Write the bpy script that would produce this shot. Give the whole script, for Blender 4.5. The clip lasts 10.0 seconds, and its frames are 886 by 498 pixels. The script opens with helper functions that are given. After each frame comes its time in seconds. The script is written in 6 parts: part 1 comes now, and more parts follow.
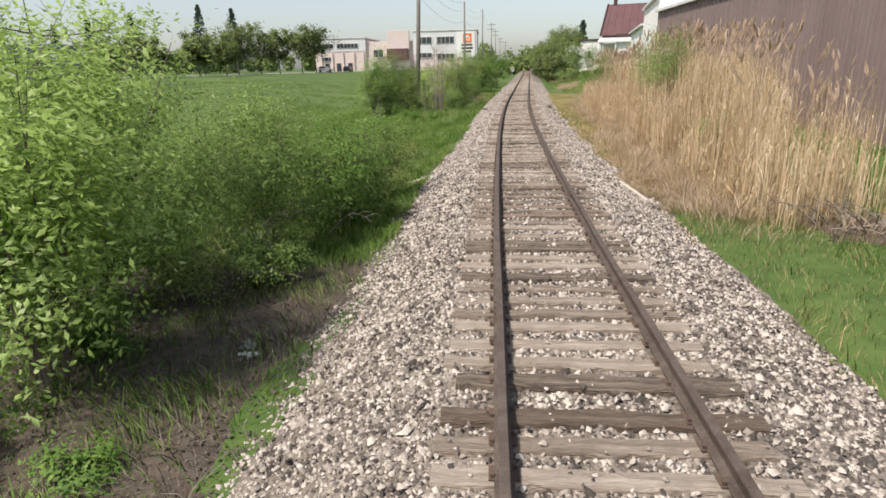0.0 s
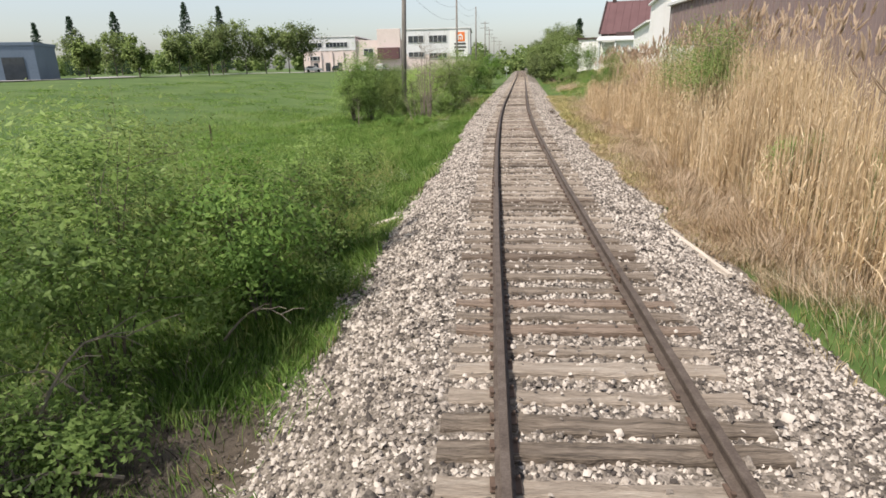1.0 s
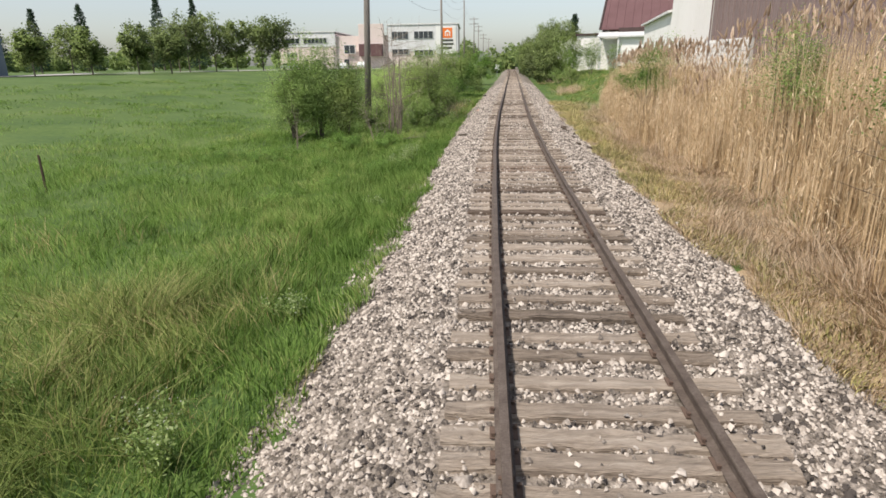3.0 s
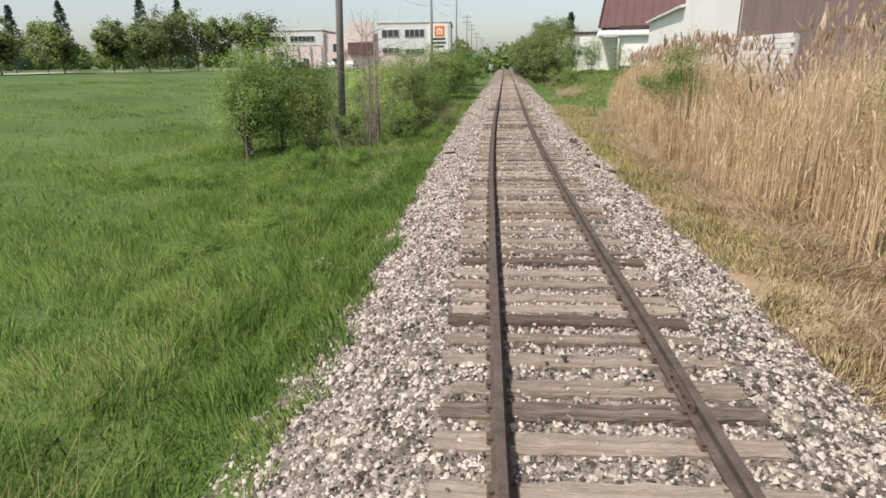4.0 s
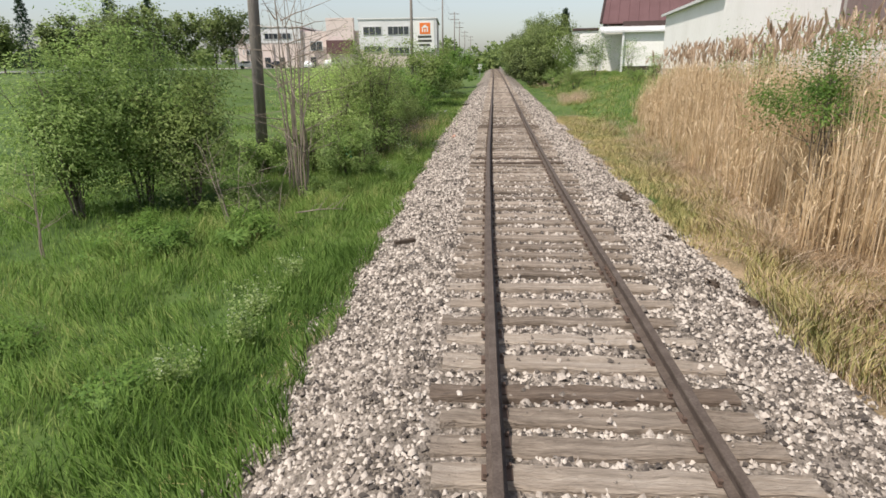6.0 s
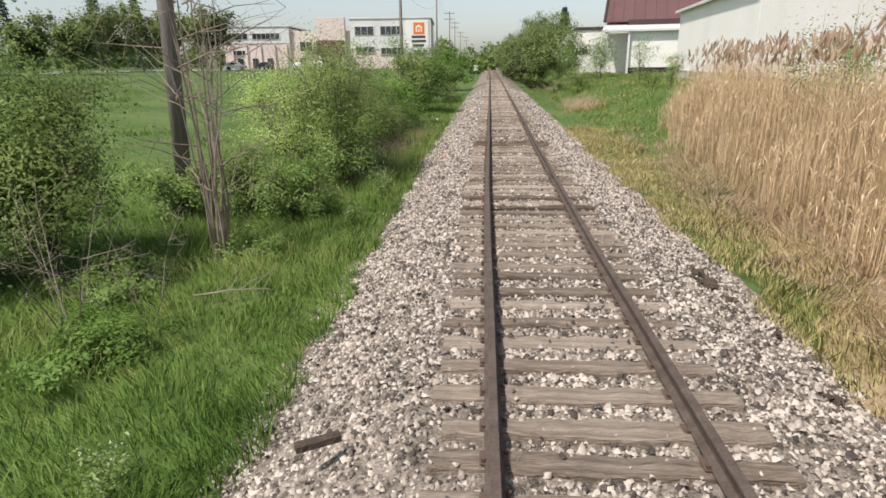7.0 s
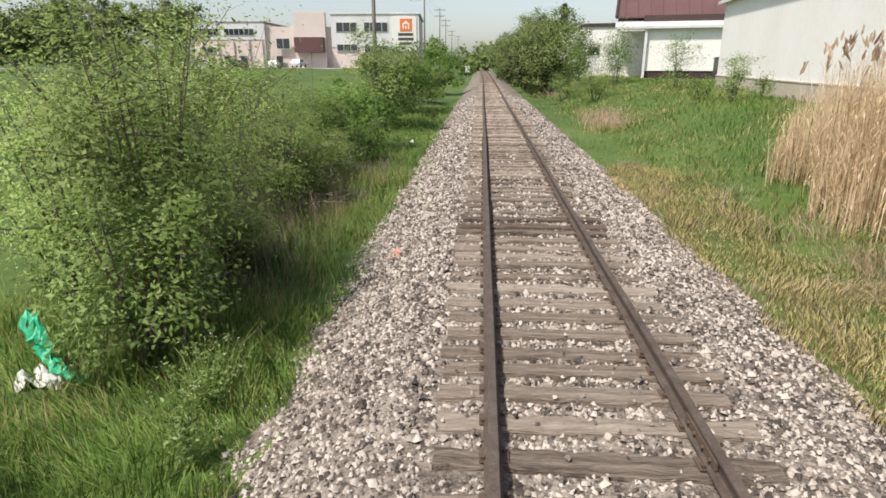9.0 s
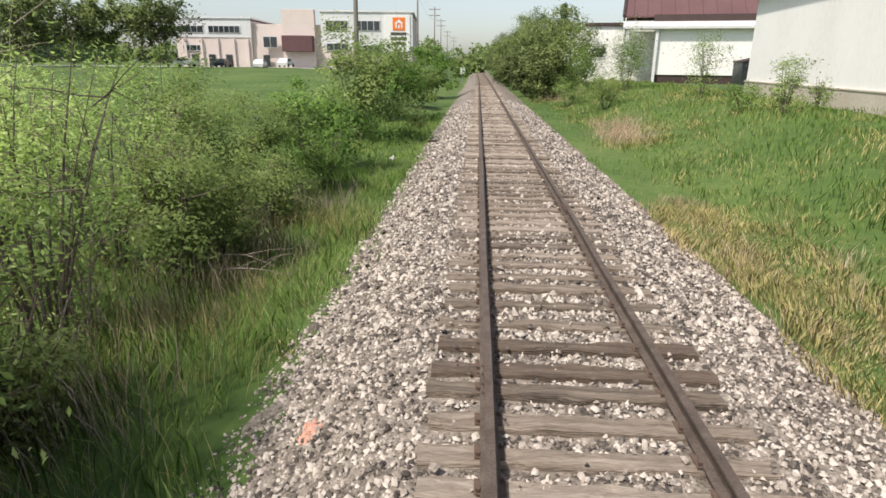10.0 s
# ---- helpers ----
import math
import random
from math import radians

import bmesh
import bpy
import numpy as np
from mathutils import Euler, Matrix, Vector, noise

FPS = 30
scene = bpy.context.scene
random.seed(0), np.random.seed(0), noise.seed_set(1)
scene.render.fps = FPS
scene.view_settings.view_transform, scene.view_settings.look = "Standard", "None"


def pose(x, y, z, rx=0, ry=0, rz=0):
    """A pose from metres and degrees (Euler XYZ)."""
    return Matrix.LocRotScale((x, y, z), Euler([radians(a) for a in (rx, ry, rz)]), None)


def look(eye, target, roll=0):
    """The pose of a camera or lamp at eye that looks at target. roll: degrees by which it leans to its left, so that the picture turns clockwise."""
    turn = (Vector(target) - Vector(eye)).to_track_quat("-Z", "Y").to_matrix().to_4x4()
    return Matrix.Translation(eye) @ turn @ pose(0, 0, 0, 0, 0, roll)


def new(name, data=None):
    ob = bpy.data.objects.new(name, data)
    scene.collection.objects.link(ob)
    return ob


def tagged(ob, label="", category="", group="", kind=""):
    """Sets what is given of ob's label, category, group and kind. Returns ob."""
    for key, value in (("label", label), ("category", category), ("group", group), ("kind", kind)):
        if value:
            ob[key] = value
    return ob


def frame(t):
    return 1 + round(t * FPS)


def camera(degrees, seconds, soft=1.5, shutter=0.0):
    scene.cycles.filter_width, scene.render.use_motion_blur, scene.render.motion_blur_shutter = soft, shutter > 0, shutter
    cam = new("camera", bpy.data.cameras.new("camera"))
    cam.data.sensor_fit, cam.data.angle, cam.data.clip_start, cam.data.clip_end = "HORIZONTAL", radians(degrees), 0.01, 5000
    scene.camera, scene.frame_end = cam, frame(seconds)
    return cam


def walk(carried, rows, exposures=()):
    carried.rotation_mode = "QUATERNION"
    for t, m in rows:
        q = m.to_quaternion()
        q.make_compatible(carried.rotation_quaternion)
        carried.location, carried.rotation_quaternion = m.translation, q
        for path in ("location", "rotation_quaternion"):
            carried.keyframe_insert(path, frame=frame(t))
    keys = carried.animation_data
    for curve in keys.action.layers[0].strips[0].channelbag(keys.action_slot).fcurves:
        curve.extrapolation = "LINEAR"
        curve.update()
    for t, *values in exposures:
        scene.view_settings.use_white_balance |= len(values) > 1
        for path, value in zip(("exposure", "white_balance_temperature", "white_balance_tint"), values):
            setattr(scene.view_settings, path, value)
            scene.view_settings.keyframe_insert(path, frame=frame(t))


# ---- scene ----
cam = camera(74.0, 10.0, soft=1.6, shutter=0.0)
# seconds, x, y, z, yaw, pitch, lean to the right
ROWS = [
    (0.0, -0.859, -0.000, 2.497, 4.61, -17.36, 1.35),
    (0.5, -0.887, 2.476, 2.490, 4.31, -17.46, 1.33),
    (1.0, -0.871, 4.913, 2.485, 4.01, -17.41, 1.30),
    (1.5, -0.856, 7.373, 2.473, 3.75, -17.46, 1.25),
    (2.0, -0.844, 9.906, 2.477, 3.50, -17.56, 1.16),
    (2.5, -0.815, 12.447, 2.479, 3.23, -17.59, 1.07),
    (4.0, -0.658, 19.737, 2.472, 2.24, -17.68, 0.83),
    (4.5, -0.592, 22.041, 2.473, 1.93, -17.71, 0.76),
    (5.0, -0.504, 24.340, 2.482, 1.61, -17.70, 0.73),
    (5.5, -0.423, 26.670, 2.468, 1.39, -17.72, 0.70),
    (6.0, -0.343, 29.045, 2.458, 1.15, -17.74, 0.69),
    (7.5, 0.013, 36.549, 2.482, 0.62, -17.64, 0.64),
    (8.0, 0.137, 39.103, 2.495, 0.41, -17.66, 0.49),
    (8.5, 0.270, 41.662, 2.508, 0.16, -17.63, 0.32),
    (9.0, 0.413, 44.208, 2.507, -0.11, -17.69, 0.11),
    (9.5, 0.574, 46.721, 2.495, -0.40, -17.57, -0.17),
    (10.0, 0.725, 49.215, 2.441, -0.68, -17.56, -0.53),
]
# seconds, stops
EXPOSURES = [(0.0, 0.31), (1.0, 0.38), (2.5, 0.31), (4.0, 0.27), (8.0, 0.25), (9.0, 0.30), (10.0, 0.36)]
walk(cam, [(t, pose(x, y, z, 0, 0, yaw) @ pose(0, 0, 0, 90 + pitch, 0, 0) @ pose(0, 0, 0, 0, 0, -lean)) for t, x, y, z, yaw, pitch, lean in ROWS], EXPOSURES)

# centre line of the track: x over y
KNOT_Y = np.array([-20, 0, 20, 40, 60, 80, 110, 150, 220, 400])
KNOT_X = np.array([0.256, 0.000, 0.253, 1.067, 2.351, 3.668, 5.671, 8.253, 12.584, 24.963])


def spline_bend(kn):
    k = len(kn)
    a, b, h = np.zeros((k, k)), np.zeros((k, k)), np.diff(kn)
    a[0, 0] = a[-1, -1] = 1
    for i in range(1, k - 1):
        a[i, i - 1], a[i, i], a[i, i + 1] = h[i - 1] / 6, (h[i - 1] + h[i]) / 3, h[i] / 6
        b[i, i - 1], b[i, i], b[i, i + 1] = 1 / h[i - 1], -1 / h[i - 1] - 1 / h[i], 1 / h[i]
    return np.linalg.solve(a, b)


BEND = spline_bend(KNOT_Y) @ KNOT_X


def xc(y):
    """x of the track's centre line at y."""
    y = np.asarray(y, float)
    c = np.clip(y, KNOT_Y[0], KNOT_Y[-1])
    i = np.clip(np.searchsorted(KNOT_Y, c) - 1, 0, len(KNOT_Y) - 2)
    h = KNOT_Y[i + 1] - KNOT_Y[i]
    a = (KNOT_Y[i + 1] - c) / h
    b = 1 - a
    x = a * KNOT_X[i] + b * KNOT_X[i + 1] + ((a ** 3 - a) * BEND[i] + (b ** 3 - b) * BEND[i + 1]) * h * h / 6
    return x + np.where(y > KNOT_Y[-1], (y - KNOT_Y[-1]) * 0.07, 0)


def slope(y):
    return (xc(y + 0.5) - xc(y - 0.5))


def ss(t):
    t = np.clip(t, 0, 1)
    return t * t * (3 - 2 * t)


def terrain(x, y):
    """Height of the ground; the rails' running surface is 0."""
    x, y = np.asarray(x, float), np.asarray(y, float)
    u = x - xc(y)
    left = np.interp(-u, [1.4, 1.7, 3.1, 4.0, 9.0], [-0.30, -0.34, -0.93, -1.0, -1.0])
    left = left + 2.3 * np.maximum(ss((-u - 9) / 48), ss((y - 70) / 80) * ss((-u - 5) / 12))
    right = np.interp(u, [1.4, 1.7, 2.8, 5.0], [-0.30, -0.34, -0.66, -0.70])
    right = right + ss((u - 4.2) / 7.0) * (0.25 + 1.35 * ss((y - 48) / 16))
    bumps = 0.05 * np.sin(1.7 * x + 0.6 * y) * np.sin(0.9 * y - 0.5 * x) + 0.03 * np.sin(3.1 * x - 1.3 * y) + 0.13 * np.sin(0.55 * x + 0.31 * y) * np.sin(0.42 * y - 0.2 * x + 1) * ss((-u - 4) / 4)
    return np.where(u < 0, left, right) + bumps * ss((np.abs(u) - 2.6) / 1.5)


# ---- world, sun ----
SUN_UP, SUN_SIDE = 56.0, -132.0
world = bpy.data.worlds.new("sky")
scene.world = world
world.use_nodes = True
wn = world.node_tree
sky = wn.nodes.new("ShaderNodeTexSky")
sky.sky_type = "NISHITA"
sky.sun_disc = False
sky.sun_elevation, sky.sun_rotation = radians(SUN_UP), radians(SUN_SIDE)
sky.air_density, sky.dust_density, sky.ozone_density = 1.0, 1.5, 1.0
haze = wn.nodes.new("ShaderNodeHueSaturation")  # thin white overcast takes most of the blue out
haze.inputs["Saturation"].default_value = 0.6
wn.links.new(sky.outputs[0], haze.inputs["Color"])
wn.links.new(haze.outputs[0], wn.nodes["Background"].inputs[0])
wn.nodes["Background"].inputs[1].default_value = 0.128
sun = new("sun", bpy.data.lights.new("sun", "SUN"))
sun.data.energy, sun.data.angle, sun.data.color = 4.2, radians(3), (1.0, 0.92, 0.83)
sun.matrix_world = look((0, 0, 0), (-math.sin(radians(SUN_SIDE)) * math.cos(radians(SUN_UP)), -math.cos(radians(SUN_SIDE)) * math.cos(radians(SUN_UP)), -math.sin(radians(SUN_UP))))


# ---- materials ----
def mat(name, stops, scale=8.0, rough=0.85, metal=0.0, bump=0.3, fine=60.0, stretch=(1, 1, 1), space="Object", island=0.0, per_object=0.0, leaf=0.0, dirt=None, spec=0.3):
    """A surface whose colour runs over stops by coarse and fine noise; island or per_object shifts it from piece to piece."""
    m = bpy.data.materials.new(name)
    m.use_nodes = True
    n, l = m.node_tree.nodes, m.node_tree.links
    b = n["Principled BSDF"]
    b.inputs["Roughness"].default_value, b.inputs["Metallic"].default_value = rough, metal
    b.inputs["Specular IOR Level"].default_value = spec
    co = n.new("ShaderNodeTexCoord")
    mp = n.new("ShaderNodeMapping")
    mp.inputs["Scale"].default_value = stretch
    if space == "World":
        l.new(n.new("ShaderNodeNewGeometry").outputs["Position"], mp.inputs[0])
    else:
        l.new(co.outputs["Object"], mp.inputs[0])
    n1, n2 = n.new("ShaderNodeTexNoise"), n.new("ShaderNodeTexNoise")
    n1.inputs["Scale"].default_value, n1.inputs["Detail"].default_value = scale, 5
    n2.inputs["Scale"].default_value, n2.inputs["Detail"].default_value = fine, 4
    mix = n.new("ShaderNodeMath")
    mix.operation = "MULTIPLY_ADD"
    mix.inputs[1].default_value = 0.45
    for q in (n1, n2):
        l.new(mp.outputs[0], q.inputs[0])
    sub = n.new("ShaderNodeMath")
    sub.operation = "MULTIPLY"
    sub.inputs[1].default_value = 0.55
    l.new(n1.outputs[0], sub.inputs[0])
    l.new(n2.outputs[0], mix.inputs[0])
    l.new(sub.outputs[0], mix.inputs[2])
    value = mix.outputs[0]
    amount = island or per_object
    if amount:
        source = n.new("ShaderNodeNewGeometry").outputs["Random Per Island"] if island else n.new("ShaderNodeObjectInfo").outputs["Random"]
        shift = n.new("ShaderNodeMath")
        shift.operation = "MULTIPLY_ADD"
        shift.inputs[1].default_value, shift.inputs[2].default_value = amount, -amount / 2
        l.new(source, shift.inputs[0])
        add = n.new("ShaderNodeMath")
        l.new(shift.outputs[0], add.inputs[0])
        l.new(value, add.inputs[1])
        value = add.outputs[0]
    ramp = n.new("ShaderNodeValToRGB")
    e = ramp.color_ramp.elements
    while len(e) < len(stops):
        e.new(0.5)
    for k, c in enumerate(stops):
        e[k].position = 0.27 + 0.46 * k / max(1, len(stops) - 1)
        e[k].color = (*c, 1)
    l.new(value, ramp.inputs[0])
    colour = ramp.outputs[0]
    if dirt:
        n3 = n.new("ShaderNodeTexNoise")
        n3.inputs["Scale"].default_value, n3.inputs["Detail"].default_value = dirt[1], 6
        l.new(mp.outputs[0], n3.inputs[0])
        r3 = n.new("ShaderNodeValToRGB")
        r3.color_ramp.elements[0].position, r3.color_ramp.elements[1].position = dirt[2], dirt[2] + 0.16
        l.new(n3.outputs[0], r3.inputs[0])
        mx = n.new("ShaderNodeMix")
        mx.data_type = "RGBA"
        l.new(r3.outputs[0], mx.inputs[0])
        l.new(colour, mx.inputs[6])
        mx.inputs[7].default_value = (*dirt[0], 1)
        colour = mx.outputs[2]
    l.new(colour, b.inputs["Base Color"])
    if bump:
        bp = n.new("ShaderNodeBump")
        bp.inputs["Strength"].default_value, bp.inputs["Distance"].default_value = bump, 0.02
        l.new(n2.outputs[0], bp.inputs["Height"])
        l.new(bp.outputs[0], b.inputs["Normal"])
    if leaf:
        t = n.new("ShaderNodeBsdfTranslucent")
        l.new(colour, t.inputs[0])
        ms = n.new("ShaderNodeMixShader")
        ms.inputs[0].default_value = leaf
        l.new(b.outputs[0], ms.inputs[1])
        l.new(t.outputs[0], ms.inputs[2])
        l.new(ms.outputs[0], n["Material Output"].inputs[0])
    return m


M_STONE = mat("crushed_stone", [(0.065, 0.055, 0.049), (0.167, 0.143, 0.121), (0.297, 0.256, 0.220), (0.421, 0.369, 0.321), (0.540, 0.483, 0.426)], 3, 0.9, fine=40, island=0.56, bump=0.25, space="World")
M_BED = mat("ballast_fines", [(0.036, 0.030, 0.024), (0.125, 0.105, 0.085), (0.29, 0.25, 0.213), (0.46, 0.405, 0.348)], 6.0, 0.95, fine=38, bump=1.0, space="World")
M_TIE = mat("weathered_tie_wood", [(0.070, 0.055, 0.043), (0.211, 0.169, 0.132), (0.343, 0.286, 0.231), (0.475, 0.409, 0.343)], 2.5, 0.9, fine=26, stretch=(0.35, 6, 3), per_object=0.26, bump=1.0)
M_TIE_RED = mat("rust_stained_tie_wood", [(0.080, 0.057, 0.044), (0.205, 0.152, 0.116), (0.33, 0.257, 0.203), (0.45, 0.372, 0.305)], 2.5, 0.88, fine=26, stretch=(0.35, 6, 3), per_object=0.15, bump=1.0)
M_TIE_DARK = mat("creosoted_tie_wood", [(0.040, 0.029, 0.022), (0.105, 0.077, 0.058), (0.175, 0.135, 0.105), (0.30, 0.24, 0.185)], 2.5, 0.85, fine=26, stretch=(0.35, 6, 3), per_object=0.15, bump=1.0)
M_RAIL = mat("rusty_rail_steel", [(0.055, 0.042, 0.035), (0.11, 0.085, 0.070), (0.17, 0.14, 0.12)], 6, 0.7, metal=0.2, fine=50, bump=0.25)
M_HEAD = mat("worn_rail_head", [(0.17, 0.145, 0.125), (0.25, 0.22, 0.195), (0.34, 0.30, 0.275)], 3, 0.45, metal=0.55, fine=30, stretch=(8, 0.5, 8), bump=0.1)
M_RUST = mat("dark_rust", [(0.07, 0.05, 0.04), (0.15, 0.10, 0.075)], 20, 0.9, fine=90)
M_GROUND = mat("field_soil_and_grass", [(0.032, 0.062, 0.014), (0.060, 0.106, 0.024), (0.094, 0.142, 0.035), (0.155, 0.172, 0.062)], 0.16, 0.95, fine=3.5, bump=0.8, space="World")
M_STRAW = mat("straw_litter", [(0.10, 0.085, 0.042), (0.23, 0.17, 0.10), (0.38, 0.285, 0.18), (0.52, 0.41, 0.28)], 1.1, 0.95, fine=26, bump=0.8, space="World")
M_GRASS = mat("grass_blades", [(0.084, 0.158, 0.031), (0.159, 0.276, 0.056), (0.251, 0.380, 0.093), (0.444, 0.464, 0.178)], 0.30, 0.7, fine=2.0, island=0.28, space="World", bump=0, leaf=0.5)
M_WEED = mat("olive_weeds", [(0.090, 0.135, 0.036), (0.190, 0.262, 0.066), (0.310, 0.375, 0.112), (0.50, 0.47, 0.21)], 0.5, 0.75, fine=3.0, island=0.34, space="World", bump=0, leaf=0.45)
M_VERGE = mat("olive_verge_grass", [(0.182, 0.203, 0.065), (0.364, 0.348, 0.128), (0.595, 0.500, 0.225), (0.800, 0.638, 0.362)], 0.45, 0.8, fine=3.0, island=0.3, space="World", bump=0, leaf=0.3)
M_DRY = mat("dry_grass_blades", [(0.270, 0.257, 0.095), (0.486, 0.378, 0.189), (0.702, 0.567, 0.338)], 0.5, 0.8, fine=5, island=0.4, space="World", bump=0, leaf=0.5)
M_LAID = mat("flattened_straw", [(0.36, 0.25, 0.15), (0.60, 0.45, 0.29), (0.76, 0.60, 0.43), (0.84, 0.71, 0.55)], 0.6, 0.8, fine=5, island=0.42, space="World", bump=0, leaf=0.5)
M_REED = mat("dry_reed", [(0.30, 0.205, 0.112), (0.51, 0.38, 0.222), (0.67, 0.525, 0.345), (0.77, 0.645, 0.47)], 0.6, 0.75, fine=5, island=0.40, space="World", bump=0, leaf=0.12)
M_PLUME = mat("reed_plume", [(0.325, 0.231, 0.163), (0.500, 0.381, 0.275), (0.700, 0.575, 0.450)], 1, 0.95, fine=10, island=0.3, space="World", bump=0, leaf=0.3)
M_LEAF = mat("shrub_leaves", [(0.085, 0.138, 0.038), (0.178, 0.272, 0.070), (0.285, 0.40, 0.114), (0.41, 0.525, 0.20)], 0.8, 0.55, fine=4, island=0.30, space="World", bump=0, leaf=0.5)
M_LEAF_PALE = mat("willow_leaves", [(0.099, 0.154, 0.044), (0.220, 0.308, 0.088), (0.352, 0.451, 0.154), (0.528, 0.605, 0.319)], 0.8, 0.5, fine=4, island=0.35, space="World", bump=0, leaf=0.5)
M_LEAF_SPRING = mat("young_spring_leaves", [(0.149, 0.230, 0.057), (0.299, 0.425, 0.103), (0.460, 0.609, 0.184), (0.644, 0.759, 0.345)], 0.8, 0.55, fine=4, island=0.3, space="World", bump=0, leaf=0.5)
M_LEAF_DARK = mat("dark_leaves", [(0.074, 0.143, 0.031), (0.164, 0.286, 0.061), (0.310, 0.445, 0.109)], 0.6, 0.6, fine=3, island=0.25, space="World", bump=0, leaf=0.5)
M_LEAF_OLIVE = mat("olive_leaves", [(0.125, 0.18, 0.050), (0.24, 0.32, 0.094), (0.36, 0.44, 0.162)], 0.6, 0.6, fine=3, island=0.3, space="World", bump=0, leaf=0.5)
M_TREE = mat("tree_leaves", [(0.14, 0.19, 0.07), (0.25, 0.325, 0.11), (0.37, 0.44, 0.17)], 0.3, 0.6, fine=2, island=0.3, space="World", bump=0, leaf=0.5)
M_TREE_DARK = mat("dark_tree_leaves", [(0.105, 0.145, 0.062), (0.185, 0.24, 0.09), (0.29, 0.345, 0.135)], 0.3, 0.6, fine=2, island=0.3, space="World", bump=0, leaf=0.5)
M_NEEDLE = mat("spruce_needles", [(0.03, 0.055, 0.034), (0.06, 0.10, 0.06), (0.10, 0.15, 0.09)], 0.6, 0.7, fine=3, island=0.2, space="World", bump=0, leaf=0.5)
M_BLOSSOM = mat("white_blossom", [(0.55, 0.56, 0.45), (0.75, 0.76, 0.68), (0.85, 0.85, 0.80)], 2, 0.8, fine=10, island=0.2, space="World", bump=0, leaf=0.5)
M_BARK = mat("grey_bark", [(0.07, 0.055, 0.042), (0.15, 0.125, 0.10), (0.26, 0.225, 0.19)], 4, 0.95, fine=40, stretch=(4, 4, 0.7), bump=0.8)
M_TWIG = mat("bare_twig", [(0.13, 0.10, 0.075), (0.24, 0.20, 0.16), (0.36, 0.31, 0.26)], 4, 0.9, fine=40, bump=0.3)
M_POLE = mat("weathered_pole_wood", [(0.11, 0.098, 0.088), (0.20, 0.18, 0.16), (0.29, 0.265, 0.24)], 2, 0.95, fine=25, stretch=(5, 5, 0.3), bump=0.6)
M_BROWN = mat("brown_metal_cladding", [(0.175, 0.128, 0.118), (0.207, 0.154, 0.144), (0.24, 0.183, 0.171)], 0.5, 0.55, fine=9, stretch=(1, 1, 0.4), bump=0.05, space="World", per_object=0.1, spec=0.4)
M_WHITE = mat("white_painted_wall", [(0.74, 0.72, 0.68), (0.82, 0.80, 0.77), (0.86, 0.845, 0.82)], 0.35, 0.8, fine=7, stretch=(1, 1, 0.5), bump=0.12, space="World")
M_BLOCK = mat("whitewashed_block", [(0.50, 0.48, 0.45), (0.68, 0.66, 0.63), (0.78, 0.77, 0.74)], 1.4, 0.9, fine=25, bump=0.5, space="World", per_object=0.3)
M_MORTAR = mat("mortar", [(0.34, 0.32, 0.29), (0.46, 0.44, 0.41)], 3, 0.95, fine=30, space="World")
M_FOUND = mat("old_concrete", [(0.36, 0.31, 0.25), (0.50, 0.44, 0.37), (0.62, 0.56, 0.48)], 0.8, 0.95, fine=14, bump=0.6, space="World")
M_ROOF = mat("red_brown_roof", [(0.10, 0.052, 0.053), (0.125, 0.066, 0.067), (0.15, 0.082, 0.083)], 0.5, 0.7, fine=8, stretch=(1, 1, 0.3), bump=0.1, space="World", per_object=0.12)
M_DARKTRIM = mat("dark_fascia_and_void_shade", [(0.05, 0.032, 0.03), (0.075, 0.05, 0.045)], 2, 0.7, fine=20, bump=0.1)
M_LIGHTROOF = mat("pale_metal_roof", [(0.50, 0.50, 0.50), (0.62, 0.62, 0.61), (0.70, 0.70, 0.69)], 0.5, 0.5, fine=6, bump=0.05, space="World")
M_GLASS = mat("dark_window_glass", [(0.02, 0.025, 0.03), (0.05, 0.06, 0.07)], 0.7, 0.12, fine=2, bump=0, spec=0.6)
M_PANEL = mat("pale_pink_precast", [(0.60, 0.50, 0.46), (0.68, 0.58, 0.54), (0.74, 0.65, 0.61)], 0.2, 0.85, fine=4, bump=0.1, space="World")
M_PANEL2 = mat("light_grey_precast", [(0.56, 0.56, 0.56), (0.66, 0.66, 0.66), (0.72, 0.72, 0.72)], 0.2, 0.85, fine=4, bump=0.1, space="World")
M_ORANGE = mat("orange_sign_paint", [(0.75, 0.17, 0.03), (0.82, 0.21, 0.04)], 1, 0.5, fine=8, bump=0)
M_SIGNWHITE = mat("white_sign_paint", [(0.74, 0.73, 0.70), (0.80, 0.79, 0.77)], 1, 0.5, fine=8, bump=0)
M_SIGNTEXT = mat("dark_sign_lettering", [(0.06, 0.06, 0.05), (0.09, 0.09, 0.08)], 1, 0.5, fine=8, bump=0)
M_BLUE = mat("slate_blue_cladding", [(0.10, 0.135, 0.18), (0.13, 0.17, 0.22), (0.15, 0.19, 0.25)], 0.3, 0.6, fine=4, bump=0.05, space="World")
M_ROAD = mat("pale_asphalt", [(0.26, 0.25, 0.24), (0.34, 0.33, 0.315), (0.42, 0.41, 0.39)], 0.15, 0.95, fine=6, bump=0.3, space="World")
M_CARWHITE = mat("white_car_paint", [(0.66, 0.66, 0.66), (0.74, 0.74, 0.74)], 1, 0.3, fine=4, bump=0)
M_CARDARK = mat("dark_car_paint", [(0.03, 0.035, 0.04), (0.05, 0.055, 0.06)], 1, 0.3, fine=4, bump=0)
